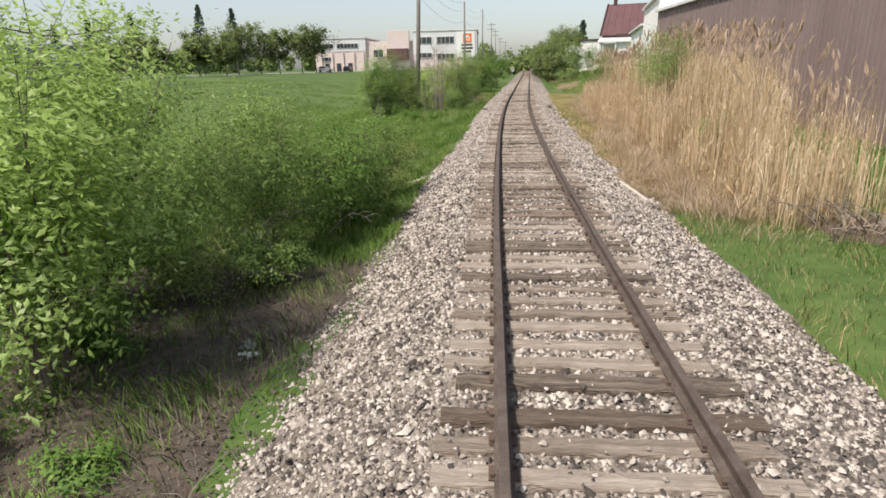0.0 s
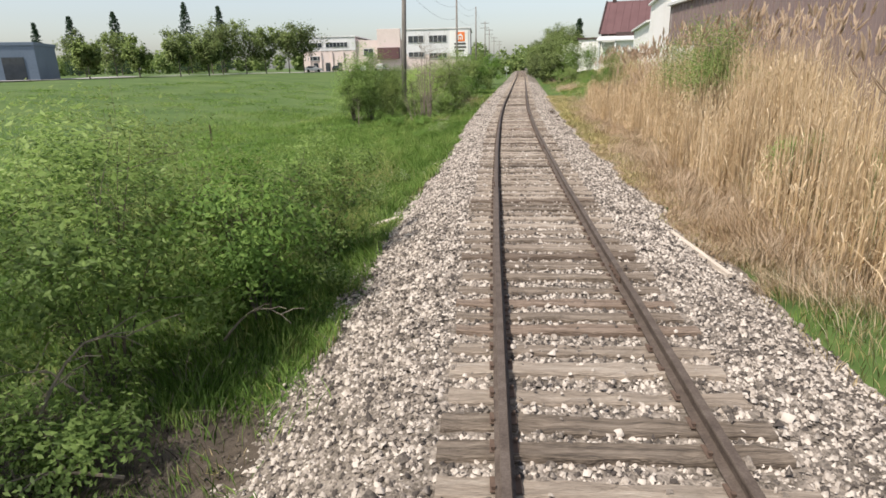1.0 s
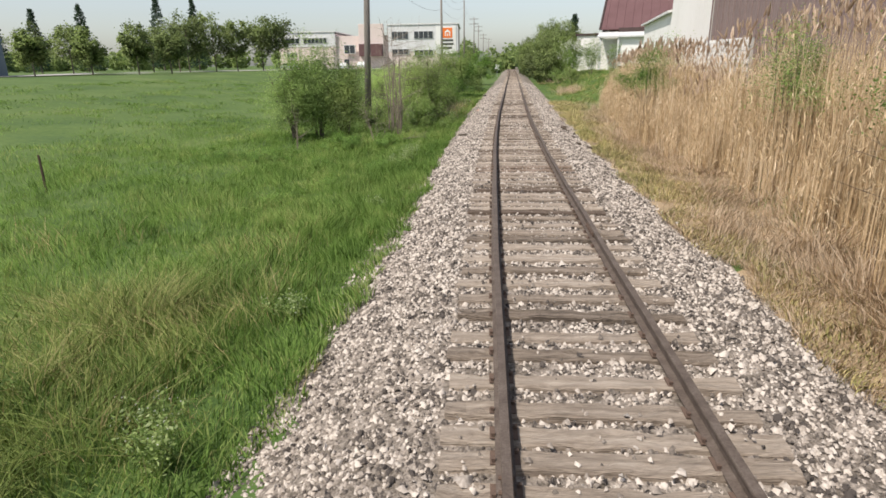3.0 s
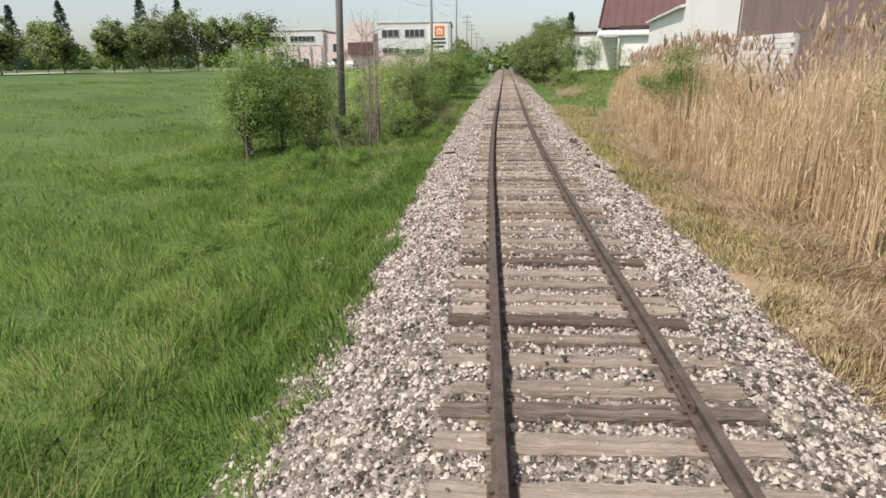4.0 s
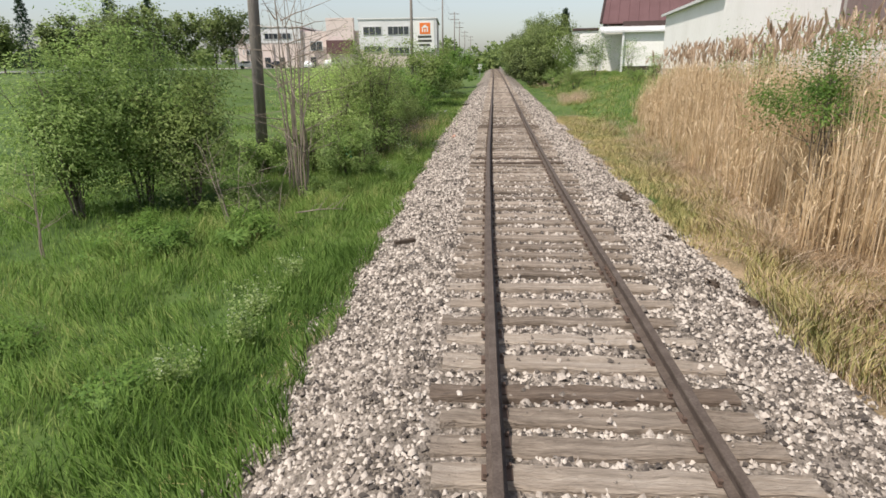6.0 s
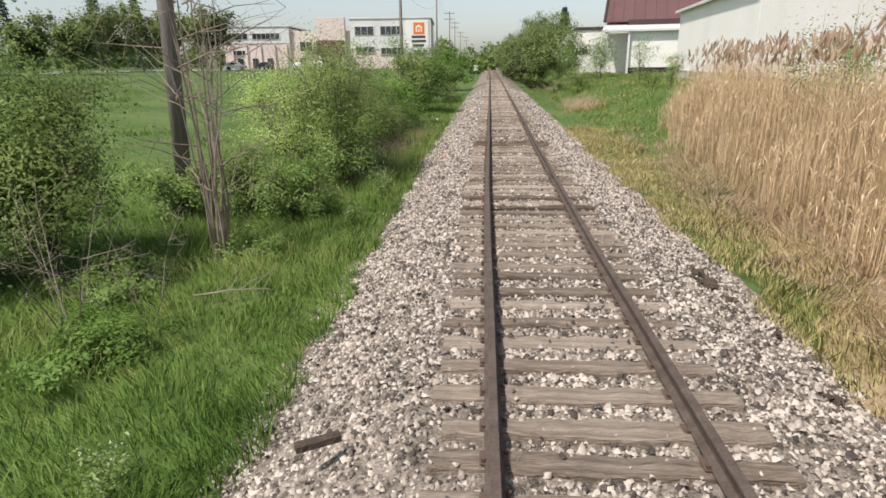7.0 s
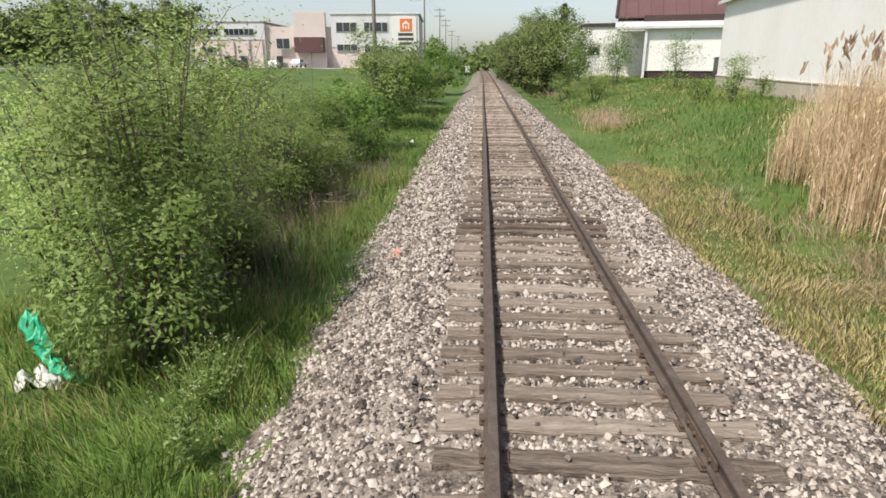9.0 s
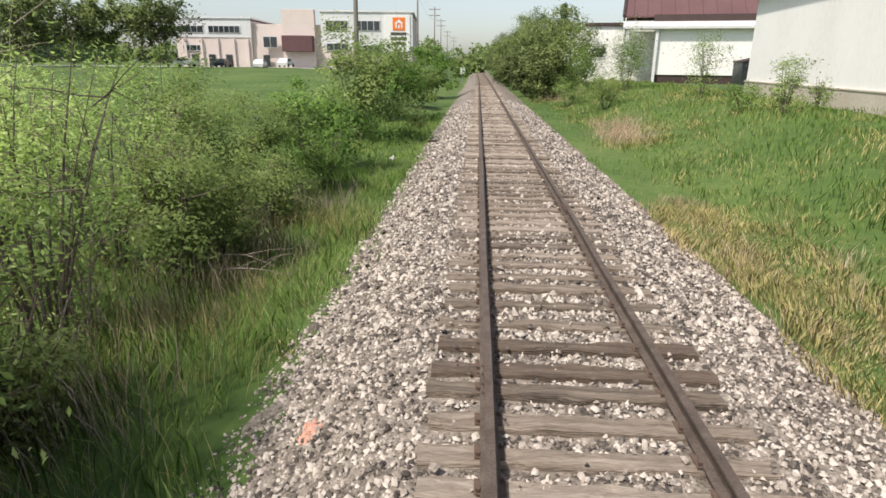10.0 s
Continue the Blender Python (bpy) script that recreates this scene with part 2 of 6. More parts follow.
M_TYRE = mat("tyre_rubber", [(0.012, 0.012, 0.012), (0.03, 0.03, 0.03)], 8, 0.9, fine=60)
M_GREENBAG = mat("green_plastic_sheet", [(0.02, 0.28, 0.13), (0.05, 0.46, 0.24), (0.16, 0.62, 0.38)], 6, 0.4, fine=30, bump=0.4)
M_LITTER = mat("white_plastic_litter", [(0.55, 0.55, 0.53), (0.75, 0.75, 0.73)], 9, 0.5, fine=40, bump=0.3)
M_LOG = mat("bleached_board", [(0.40, 0.33, 0.26), (0.58, 0.50, 0.42), (0.70, 0.63, 0.55)], 3, 0.9, fine=30, stretch=(5, 0.5, 5), bump=0.6)
M_SOIL = mat("brown_soil_and_litter", [(0.047, 0.036, 0.028), (0.100, 0.079, 0.061), (0.173, 0.142, 0.113)], 6, 0.95, fine=70, bump=0.9, space="World")
M_DIRT = mat("dark_roots_and_soil", [(0.035, 0.025, 0.02), (0.08, 0.06, 0.045), (0.14, 0.11, 0.085)], 8, 0.95, fine=60, bump=0.8)
M_MARK = mat("orange_marking_paint", [(0.45, 0.32, 0.26), (0.56, 0.29, 0.21), (0.44, 0.38, 0.33)], 14, 0.9, fine=60, bump=0.3)
M_WIRE = mat("grey_wire", [(0.16, 0.16, 0.17), (0.22, 0.22, 0.23)], 2, 0.6, fine=10, bump=0)
M_GREY = mat("galvanised_steel", [(0.32, 0.33, 0.34), (0.45, 0.46, 0.47)], 4, 0.5, metal=0.6, fine=20, bump=0.1)


# ---- geometry helpers ----
class Geo:
    """Gathers vertices and faces of one mesh."""

    def __init__(self):
        self.v, self.f, self.n = [], [], 0

    def add(self, verts, faces):
        verts = np.asarray(verts, float)
        self.v.append(verts)
        self.f += [tuple(int(i) + self.n for i in f) for f in faces]
        self.n += len(verts)
        return self

    def box(self, lo, hi, bevel=0.0):
        (a, b, c), (d, e, f) = lo, hi
        if not bevel:
            p = [(a, b, c), (d, b, c), (d, e, c), (a, e, c), (a, b, f), (d, b, f), (d, e, f), (a, e, f)]
            return self.add(p, [(0, 3, 2, 1), (4, 5, 6, 7), (0, 1, 5, 4), (1, 2, 6, 5), (2, 3, 7, 6), (3, 0, 4, 7)])
        bm = bmesh.new()
        bmesh.ops.create_cube(bm, size=1, matrix=Matrix.Translation(((a + d) / 2, (b + e) / 2, (c + f) / 2)) @ Matrix.Diagonal((d - a, e - b, f - c, 1)))
        bmesh.ops.bevel(bm, geom=bm.edges[:], offset=bevel, segments=1, affect="EDGES")
        bm.verts.index_update()
        self.add([q.co[:] for q in bm.verts], [[q.index for q in g.verts] for g in bm.faces])
        bm.free()
        return self

    def tube(self, path, radii, sides=6, close=True):
        path = np.asarray(path, float)
        d = np.gradient(path, axis=0)
        d /= np.linalg.norm(d, axis=1)[:, None] + 1e-9
        ref = np.where(np.abs(d[:, 2:3]) > 0.9, [[1.0, 0, 0]], [[0, 0, 1.0]])
        s = np.cross(d, ref)
        s /= np.linalg.norm(s, axis=1)[:, None] + 1e-9
        w = np.cross(d, s)
        ang = np.linspace(0, 2 * np.pi, sides, endpoint=False)
        r = np.asarray(radii, float).reshape(-1, 1, 1) * np.ones((len(path), 1, 1))
        v = path[:, None] + r * (np.cos(ang)[None, :, None] * s[:, None] + np.sin(ang)[None, :, None] * w[:, None])
        faces = [(i * sides + j, i * sides + (j + 1) % sides, (i + 1) * sides + (j + 1) % sides, (i + 1) * sides + j) for i in range(len(path) - 1) for j in range(sides)]
        if close:
            faces += [tuple(range(sides))[::-1], tuple((len(path) - 1) * sides + j for j in range(sides))]
        return self.add(v.reshape(-1, 3), faces)

    def turned(self, m):
        m = np.array(m)
        self.v = [q @ m[:3, :3].T + m[:3, 3] for q in self.v]
        return self

    def mesh(self, name, smooth=False):
        me = bpy.data.meshes.new(name)
        me.from_pydata(np.concatenate(self.v).tolist(), [], self.f)
        if smooth:
            me.shade_smooth()
        return me


def soften(me, normals):
    """Vertex normals of foliage, so that thin blades take light like the mass they belong to."""
    me.shade_smooth()
    n = normals / (np.linalg.norm(normals, axis=1)[:, None] + 1e-9)
    me.normals_split_custom_set_from_vertices(n.astype(np.float32))
    return me


def fast_mesh(name, verts, faces):
    """A mesh from an (n, 3) array and an (m, k) array of alike faces."""
    me = bpy.data.meshes.new(name)
    k = faces.shape[1]
    me.vertices.add(len(verts))
    me.vertices.foreach_set("co", np.ascontiguousarray(verts, np.float32).ravel())
    me.loops.add(faces.size)
    me.loops.foreach_set("vertex_index", np.ascontiguousarray(faces, np.int32).ravel())
    me.polygons.add(len(faces))
    me.polygons.foreach_set("loop_start", np.arange(0, faces.size, k, dtype=np.int32))
    me.update(calc_edges=True)
    me.validate()
    return me


def part(name, geo, material, parent=None, label="", smooth=False):
    me = geo.mesh(name, smooth) if isinstance(geo, Geo) else geo
    if not me.materials:
        me.materials.append(material)
    ob = new(name, me)
    ob.parent = parent
    return tagged(ob, label)


def thing(name, label, category, group="", kind="", at=(0, 0, 0), turn=0.0):
    ob = new(name)
    ob.empty_display_size = 0.2
    ob.matrix_basis = pose(*at, 0, 0, turn)
    return tagged(ob, label, category, group, kind)


rng = np.random.default_rng(7)


def unit(n):
    v = rng.normal(size=(n, 3))
    return v / np.linalg.norm(v, axis=1)[:, None]


def leaves(points, size, up=0.3, slim=0.45, facing=None):
    """Small folded leaf blades at points: two triangles each; facing turns their faces outward from a crown."""
    n = len(points)
    a = unit(n)
    a[:, 2] = a[:, 2] * 0.7
    nrm = unit(n) + np.array([0, 0, up])
    if facing is not None:
        nrm = nrm * 0.75 + facing
        nrm /= np.linalg.norm(nrm, axis=1)[:, None] + 1e-9
        a = a - nrm * (a * nrm).sum(1)[:, None]
        a /= np.linalg.norm(a, axis=1)[:, None] + 1e-9
    b = np.cross(a, nrm)
    b /= np.linalg.norm(b, axis=1)[:, None] + 1e-9
    s = (size * rng.uniform(0.6, 1.35, n))[:, None]
    c = np.cross(a, b) * s * 0.12
    v = np.stack([points - a * s * 0.5, points + b * s * slim * 0.5 + c, points + a * s * 0.5, points - b * s * slim * 0.5 + c], 1)
    i = np.arange(n)[:, None] * 4
    return v.reshape(-1, 3), np.concatenate([i + [0, 1, 2], i + [0, 2, 3]], 1).reshape(-1, 3)


def blades(points, height, width, lean=0.35, turn=None):
    """Grass blades: one bent kite of two triangles each."""
    n = len(points)
    h = (height * rng.uniform(0.55, 1.3, n))[:, None]
    ang = rng.uniform(0, 2 * np.pi, n)
    side = np.stack([np.cos(ang), np.sin(ang), np.zeros(n)], 1) * (width * rng.uniform(0.6, 1.3, n))[:, None] * 0.5
    la = rng.uniform(0, 2 * np.pi, n) if turn is None else turn + rng.normal(0, 1.15, n)
    ln = np.stack([np.cos(la), np.sin(la), np.zeros(n)], 1) * h * rng.uniform(0.05, 1.0, n)[:, None] * lean
    z = np.array([0, 0, 1.0])
    mid = points + ln * 0.3 + z * h * 0.5
    v = np.stack([points, mid + side, points + ln + z * h * 0.95, mid - side], 1)
    i = np.arange(n)[:, None] * 4
    return v.reshape(-1, 3), np.concatenate([i + [0, 1, 3], i + [1, 2, 3]], 1).reshape(-1, 3)


def on_ground(x, y, lift=0.0):
    return np.stack([x, y, terrain(x, y) + lift], 1)


# ---- ground ----
us = np.concatenate([-np.geomspace(900, 20, 22), np.arange(-18, -5, 1.0), np.arange(-5, 5.1, 0.25), np.arange(6, 20, 1.0), np.geomspace(21, 900, 20)])
ys = np.concatenate([np.linspace(-200, -12, 12), np.arange(-10, 110, 1.0), np.geomspace(111, 2600, 50)])
gu, gy = np.meshgrid(us, ys)
gx = gu + xc(gy)
gv = np.stack([gx, gy, terrain(gx, gy)], -1).reshape(-1, 3)
nu = len(us)
gi = (np.arange(len(ys) - 1)[:, None] * nu + np.arange(nu - 1)[None]).reshape(-1, 1)
ground = new("ground", fast_mesh("ground", gv, gi + np.array([0, 1, nu + 1, nu])))
ground.data.materials.append(M_GROUND)
ground.data.shade_smooth()
tagged(ground, "green meadow and trackside soil under grass", "ground", kind="structure")

# ballast bed: a low bank of crushed stone on the ground
bu = np.concatenate([[-3.35, -3.1], np.arange(-2.9, 2.75, 0.2), [2.85, 3.05]])
by = np.concatenate([np.arange(-8, 90, 0.4), np.arange(90, 420, 4)])
mu, my = np.meshgrid(bu, by)
mu = mu + (np.abs(mu) > 2.7) * 0.18 * np.sin(my * 1.3 + mu) + (np.abs(mu) > 2.7) * 0.12 * np.sin(my * 3.7)


def bed_top(u, y):
    return np.interp(u, [-3.5, -3.0, -1.75, -1.35, 1.35, 1.75, 2.7, 3.2], [-1.02, -0.90, -0.30, -0.222, -0.222, -0.28, -0.60, -0.72]) + 0.012 * np.sin(5 * u + 3 * y) * np.sin(4.1 * y)


mz = bed_top(mu, my)
mv = np.stack([mu + xc(my), my, mz], -1).reshape(-1, 3)
nb = len(bu)
mi = (np.arange(len(by) - 1)[:, None] * nb + np.arange(nb - 1)[None]).reshape(-1, 1)
bed = new("ballast_bed", fast_mesh("ballast_bed", mv, mi + np.array([0, 1, nb + 1, nb])))
bed.data.materials.append(M_BED)
tagged(bed, "pale grey crushed-stone railway ballast bank", "ballast", kind="structure")

# places of the ties along the line, uneven as they lie
TIES_A = [3.27, 3.65, 3.98, 4.52, 4.89, 5.29, 5.69, 6.02, 6.42, 6.82, 7.24, 7.66, 8.04, 8.45, 8.80, 9.19, 9.64, 10.04, 10.49, 10.84, 11.22, 11.64, 12.08, 12.53, 12.94, 13.34, 13.77, 14.24, 14.67, 15.09, 15.50, 15.84, 16.16, 16.52, 16.87, 17.24, 17.66, 17.95, 18.30, 18.59, 18.92, 19.38, 19.90, 20.30, 20.79, 21.28, 21.77, 22.26, 22.75, 23.30, 23.71, 24.06, 24.57, 24.98, 25.42, 25.75, 26.07, 26.51, 26.95, 27.37, 27.82, 28.34, 28.85, 29.31]
TIES_B = [29.82, 30.24, 30.57, 30.90, 31.31, 31.68, 32.19, 32.54, 32.88, 33.23, 33.74, 34.26, 34.69, 35.19, 35.64, 36.10, 36.46, 36.90, 37.32, 37.71, 38.20, 38.69, 39.18, 39.65, 40.13, 40.52, 41.08, 41.47, 41.99, 42.44, 42.76, 43.08, 43.52, 43.93, 44.39, 44.73, 45.18, 45.63, 46.18, 46.65, 47.12, 47.58, 48.03, 48.47, 48.87, 49.21, 49.62, 50.08, 50.47, 50.88, 51.35, 51.83, 52.20, 52.56, 52.96, 53.42, 53.77, 54.25, 54.79, 55.32, 55.80, 56.25, 56.71]
RUSTY_TIES = [10.49, 11.22, 29.82, 30.24]
DARK_TIES = [3.98, 12.94, 16.52, 25.42, 27.37, 33.23, 44.73, 45.63, 53.77, 54.25]
TIE_Y = np.concatenate([np.arange(-1.4, 3.0, 0.43), TIES_A, TIES_B, np.arange(57.15, 122, 0.455)]) + 0.10

# loose stones: chipped ridge-topped lumps half sunk in the bed
LUMP = np.array([(-1, -1, -0.7), (1, -1, -0.7), (1, 1, -0.7), (-1, 1, -0.7), (-0.55, 0, 0.8), (0.55, 0, 0.8)], float)
LUMP_F = np.array([(0, 1, 5), (0, 5, 4), (2, 3, 4), (2, 4, 5), (1, 2, 5), (3, 0, 4)])


def stones(u, y, size, top=bed_top):
    n = len(u)
    s = size * np.exp(rng.normal(0, 0.28, n))
    shape = LUMP[None] * rng.uniform(0.7, 1.15, (n, 6, 1)) + rng.normal(0, 0.20, (n, 6, 3))
    shape = shape * np.stack([np.ones(n), rng.uniform(0.55, 1, n), rng.uniform(0.6, 1.0, n)], 1)[:, None]
    a, tilt = rng.uniform(0, 2 * np.pi, n), rng.normal(0, 0.4, n)
    ct, st = np.cos(tilt)[:, None], np.sin(tilt)[:, None]
    shape = np.stack([shape[..., 0] * ct + shape[..., 2] * st, shape[..., 1], shape[..., 2] * ct - shape[..., 0] * st], -1)
    ca, sa = np.cos(a)[:, None], np.sin(a)[:, None]
    shape = np.stack([shape[..., 0] * ca - shape[..., 1] * sa, shape[..., 0] * sa + shape[..., 1] * ca, shape[..., 2]], -1)
    c = np.stack([u + xc(y), y, top(u, y) + s * rng.uniform(0.0, 0.62, n)], 1)
    return (shape * (s / 2)[:, None, None] + c[:, None]).reshape(-1, 3), (np.arange(n)[:, None, None] * 6 + LUMP_F[None]).reshape(-1, 3)


def scatter(n, u0, u1, y0, y1):
    return rng.uniform(u0, u1, n), rng.uniform(y0, y1, n)


su, sy = scatter(262000, -3.2, 2.9, 2.7, 66)
near_tie = TIE_Y[np.clip(np.searchsorted(TIE_Y, sy), 1, len(TIE_Y) - 1)]
near_tie = np.where(np.abs(near_tie - sy) < np.abs(TIE_Y[np.searchsorted(TIE_Y, sy) - 1] - sy), near_tie, TIE_Y[np.searchsorted(TIE_Y, sy) - 1])
over_tie = (np.abs(su) < 1.27) & (np.abs(sy - near_tie) < 0.085)
keep = ~over_tie & (rng.random(len(sy)) > 0.8 * ss((sy - 50) / 15))
keep &= (np.abs(np.abs(su) - 0.75) > 0.10)
su, sy = su[keep], sy[keep]
near_stones = new("ballast_stones", fast_mesh("ballast_stones", *stones(su, sy, 0.037)))
near_stones.data.materials.append(M_STONE)
tagged(near_stones, "loose pale grey and tan crushed stones between the ties", "ballast", kind="stuff")
spill_u, spill_y = scatter(9000, -1.25, 1.25, 2.5, 60)
keep = (np.abs(np.abs(spill_u) - 0.75) > 0.12) & (rng.random(9000) < 0.15 + 0.4 * (np.sin(spill_y * 2.1) > 0.2))
spill = new("spilled_stones", fast_mesh("spilled_stones", *stones(spill_u[keep], spill_y[keep], 0.034, lambda u, y: -0.166 + 0 * u)))
spill.data.materials.append(M_STONE)
tagged(spill, "small stones spilled over the tops of the ties", "ballast", kind="stuff")
su, sy = scatter(20000, -3.1, 2.8, 55, 95)
keep = (np.abs(su) > 1.3) | (rng.random(len(su)) < 0.5)
far_stones = new("ballast_stones", fast_mesh("ballast_stones_far", *stones(su[keep], sy[keep], 0.058)))
far_stones.data.materials.append(M_STONE)
tagged(far_stones, "loose pale grey crushed stones farther along the line", "ballast", kind="stuff")

# ---- track ----
track = thing("railway_track", "single railway track with rusty steel rails on weathered wooden ties", "railway track", kind="structure")
RAIL_Y = np.concatenate([np.arange(-8, 120, 0.8), np.arange(120, 420, 5)])
# half profile of a flat-bottomed rail, from the head's crown round to the foot
PROFILE = [(-0.030, 0.0), (0.030, 0.0), (0.036, -0.008), (0.035, -0.034), (0.009, -0.044), (0.008, -0.125), (0.066, -0.140), (0.068, -0.152), (-0.068, -0.152), (-0.066, -0.140), (-0.008, -0.125), (-0.009, -0.044), (-0.035, -0.034), (-0.036, -0.008)]
for side in (-1, 1):
    g = Geo()
    wob = 0.006 * np.sin(RAIL_Y * 0.53 + side) + 0.004 * np.sin(RAIL_Y * 1.31)
    cx, sl = xc(RAIL_Y), slope(RAIL_Y)
    ctr = np.stack([cx + side * 0.7525 + wob * 0.6, RAIL_Y - side * 0.7525 * sl, wob * 0.7], 1)
    k = len(PROFILE)
    v = np.stack([ctr + np.array([a, 0, b]) for a, b in PROFILE], 1).reshape(-1, 3)
    g.add(v, [(i * k + (j + 1) % k, i * k + j, (i + 1) * k + j, (i + 1) * k + (j + 1) % k) for i in range(len(RAIL_Y) - 1) for j in range(k)])
    rail = part("rail", g, M_RAIL, track)
    rail.data.materials.append(M_HEAD)
    for p in rail.data.polygons:
        if p.normal.z > 0.9 and p.center.z > -0.02:
            p.material_index = 1


def tie_mesh(k):
    r = np.random.default_rng(100 + k)
    nx = 15
    x = np.linspace(-1.235, 1.235, nx) + np.r_[r.normal(0, 0.02), np.zeros(nx - 2), r.normal(0, 0.02)]
    hw, g = 0.098 + r.normal(0, 0.010), Geo()
    rows = []
    for i in range(nx):
        a, b = r.normal(0, 0.010, 2)
        t1, t2, t3 = r.normal(-0.003, 0.009, 3)
        rows += [(x[i], -hw + a, -0.18), (x[i], -hw + a, -0.012 + t1), (x[i], -hw + 0.014 + a, t1), (x[i], r.normal(0, 0.02), 0.002 + t3), (x[i], hw - 0.014 + b, t2), (x[i], hw + b, -0.012 + t2), (x[i], hw + b, -0.18)]
    f = [(i * 7 + j, (i + 1) * 7 + j, (i + 1) * 7 + j + 1, i * 7 + j + 1) for i in range(nx - 1) for j in range(6)]
    f += [tuple(range(7)), tuple((nx - 1) * 7 + j for j in range(7))[::-1]]
    me = g.add(rows, f).mesh("tie")
    me.materials.append(M_TIE)
    return me


tie_meshes = [tie_mesh(k) for k in range(10)]
dark_meshes = [tie_mesh(k) for k in range(20, 23)]
for me in dark_meshes:
    me.materials[0] = M_TIE_DARK
rusty_mesh = tie_mesh(30)
rusty_mesh.materials[0] = M_TIE_RED
plate_geo = Geo()
plate_geo.box((-0.105, -0.075, 0), (0.105, 0.075, 0.009))
for a, b in ((-0.082, -0.05), (0.082, 0.05)):
    plate_geo.box((a - 0.011, b - 0.011, 0.012), (a + 0.011, b + 0.011, 0.032))
    plate_geo.box((a - 0.015, b - 0.013, 0.030), (a + 0.015, b + 0.013, 0.040))
plate_mesh = plate_geo.mesh("tie_plate")
plate_mesh.materials.append(M_RUST)
tr = random.Random(3)
for y in TIE_Y.tolist():
    dark = min(abs(y - 0.10 - d) for d in DARK_TIES) < 0.02
    dirn = math.degrees(math.atan(float(slope(y))))
    tie = new("tie", dark_meshes[tr.randrange(3)] if dark else rusty_mesh if min(abs(y - 0.10 - d) for d in RUSTY_TIES) < 0.02 else tie_meshes[tr.randrange(10)])
    tie.parent = track
    tie.matrix_basis = pose(float(xc(y)) + tr.uniform(-0.04, 0.04), y, -0.160 + (0.006 if dark else tr.uniform(-0.026, 0.004)), tr.uniform(-1, 1), tr.uniform(-0.3, 0.3), -dirn + tr.uniform(-1.0, 1.0))
    if y < 66:
        for side in (-1, 1):
            pl = new("tie_plate", plate_mesh)
            pl.parent = track
            pl.matrix_basis = pose(float(xc(y)) + side * 0.7525, y - side * 0.7525 * float(slope(y)), -0.160, 0, 0, -dirn)
g = Geo()
for i in range(360):
    y = 122.2 + i * 0.46
    c = float(xc(y))
    g.box((c - 1.23, y - 0.11, -0.3), (c + 1.23, y + 0.11, -0.175))
tagged(part("far_ties", g, M_TIE, track), kind="stuff")
# joint bars with bolts where rail lengths meet
for side, start in ((-1, 6.0), (1, 0.2)):
    for k in range(7):
        y = start + k * 11.9
        g = Geo()
        for s in (-1, 1):
            g.box((s * 0.022 - 0.012, -0.3, -0.118), (s * 0.022 + 0.012, 0.3, -0.046), 0.004)
            for b in (-0.22, -0.08, 0.08, 0.22):
                g.tube([(s * 0.03, b, -0.082), (s * 0.055, b, -0.082)], [0.017, 0.015], 6)
        jb = part("joint_bar", g, M_RUST, track, "rusty joint bar with four bolts")
        jb.matrix_basis = pose(float(xc(y)) + side * 0.7525, y, 0, 0, 0, -math.degrees(math.atan(float(slope(y)))))


# ---- buildings on the right ----
def wall_line(p, q):
    """Length and heading of a wall from p to q: a frame with x along the wall, y out of its back."""
    d = Vector((q[0] - p[0], q[1] - p[1]))
    return d.length, math.degrees(math.atan2(d.y, d.x))


# long shed: brown metal cladding, white blockwork below its far half
shed = thing("metal_clad_shed", "long shed with brown ribbed metal cladding over whitewashed blockwork", "shed", at=(12.2, 2.0, 0), turn=90)
# local x runs along the track (north), local -y faces away from the track, so +y faces it
SH_L, SH_TOP = 47.7, 6.0
part("wall", Geo().box((0, -14, -1.2), (SH_L, -0.06, SH_TOP - 0.05)), M_MORTAR, shed)
panel_lo = Geo()
panel_hi = Geo()
for gg, z0 in ((panel_lo, -0.75), (panel_hi, 3.36)):
    w = 0.66
    pts = [(0, 0.0), (0.015, 0.05), (0.055, 0.05), (0.07, 0.0), (w / 2 - 0.02, 0.0), (w / 2, 0.012), (w / 2 + 0.02, 0.0), (w, 0.0)]
    v = [(a, -0.05 + b, z) for z in (z0, SH_TOP) for a, b in pts]
    gg.add(v, [(i + 1, i, i + 8, i + 9) for i in range(7)])
lo_mesh, hi_mesh = panel_lo.mesh("panel"), panel_hi.mesh("panel")
lo_mesh.materials.append(M_BROWN)
hi_mesh.materials.append(M_BROWN)
for i in range(int(SH_L / 0.66)):
    p = new("panel", lo_mesh if i * 0.66 < 42.0 else hi_mesh)
    p.parent = shed
    p.matrix_basis = pose(i * 0.66, 0, 0)
part("end_cladding", Geo().box((SH_L, -14, 0.5), (SH_L + 0.05, 0.0, SH_TOP)), M_BROWN, shed)
part("eave_trim", Geo().box((-0.2, -0.1, SH_TOP), (SH_L + 0.15, 0.22, SH_TOP + 0.22), 0.02), M_LIGHTROOF, shed, "pale metal eave trim")
part("roof", Geo().add([(-0.2, 0.2, SH_TOP + 0.2), (SH_L + 0.15, 0.2, SH_TOP + 0.2), (SH_L + 0.15, -7, SH_TOP + 1.6), (-0.2, -7, SH_TOP + 1.6), (-0.2, -14.2, SH_TOP + 0.2), (SH_L + 0.15, -14.2, SH_TOP + 0.2)], [(1, 0, 3, 2), (2, 3, 4, 5), (0, 4, 3), (1, 2, 5)]), M_LIGHTROOF, shed)
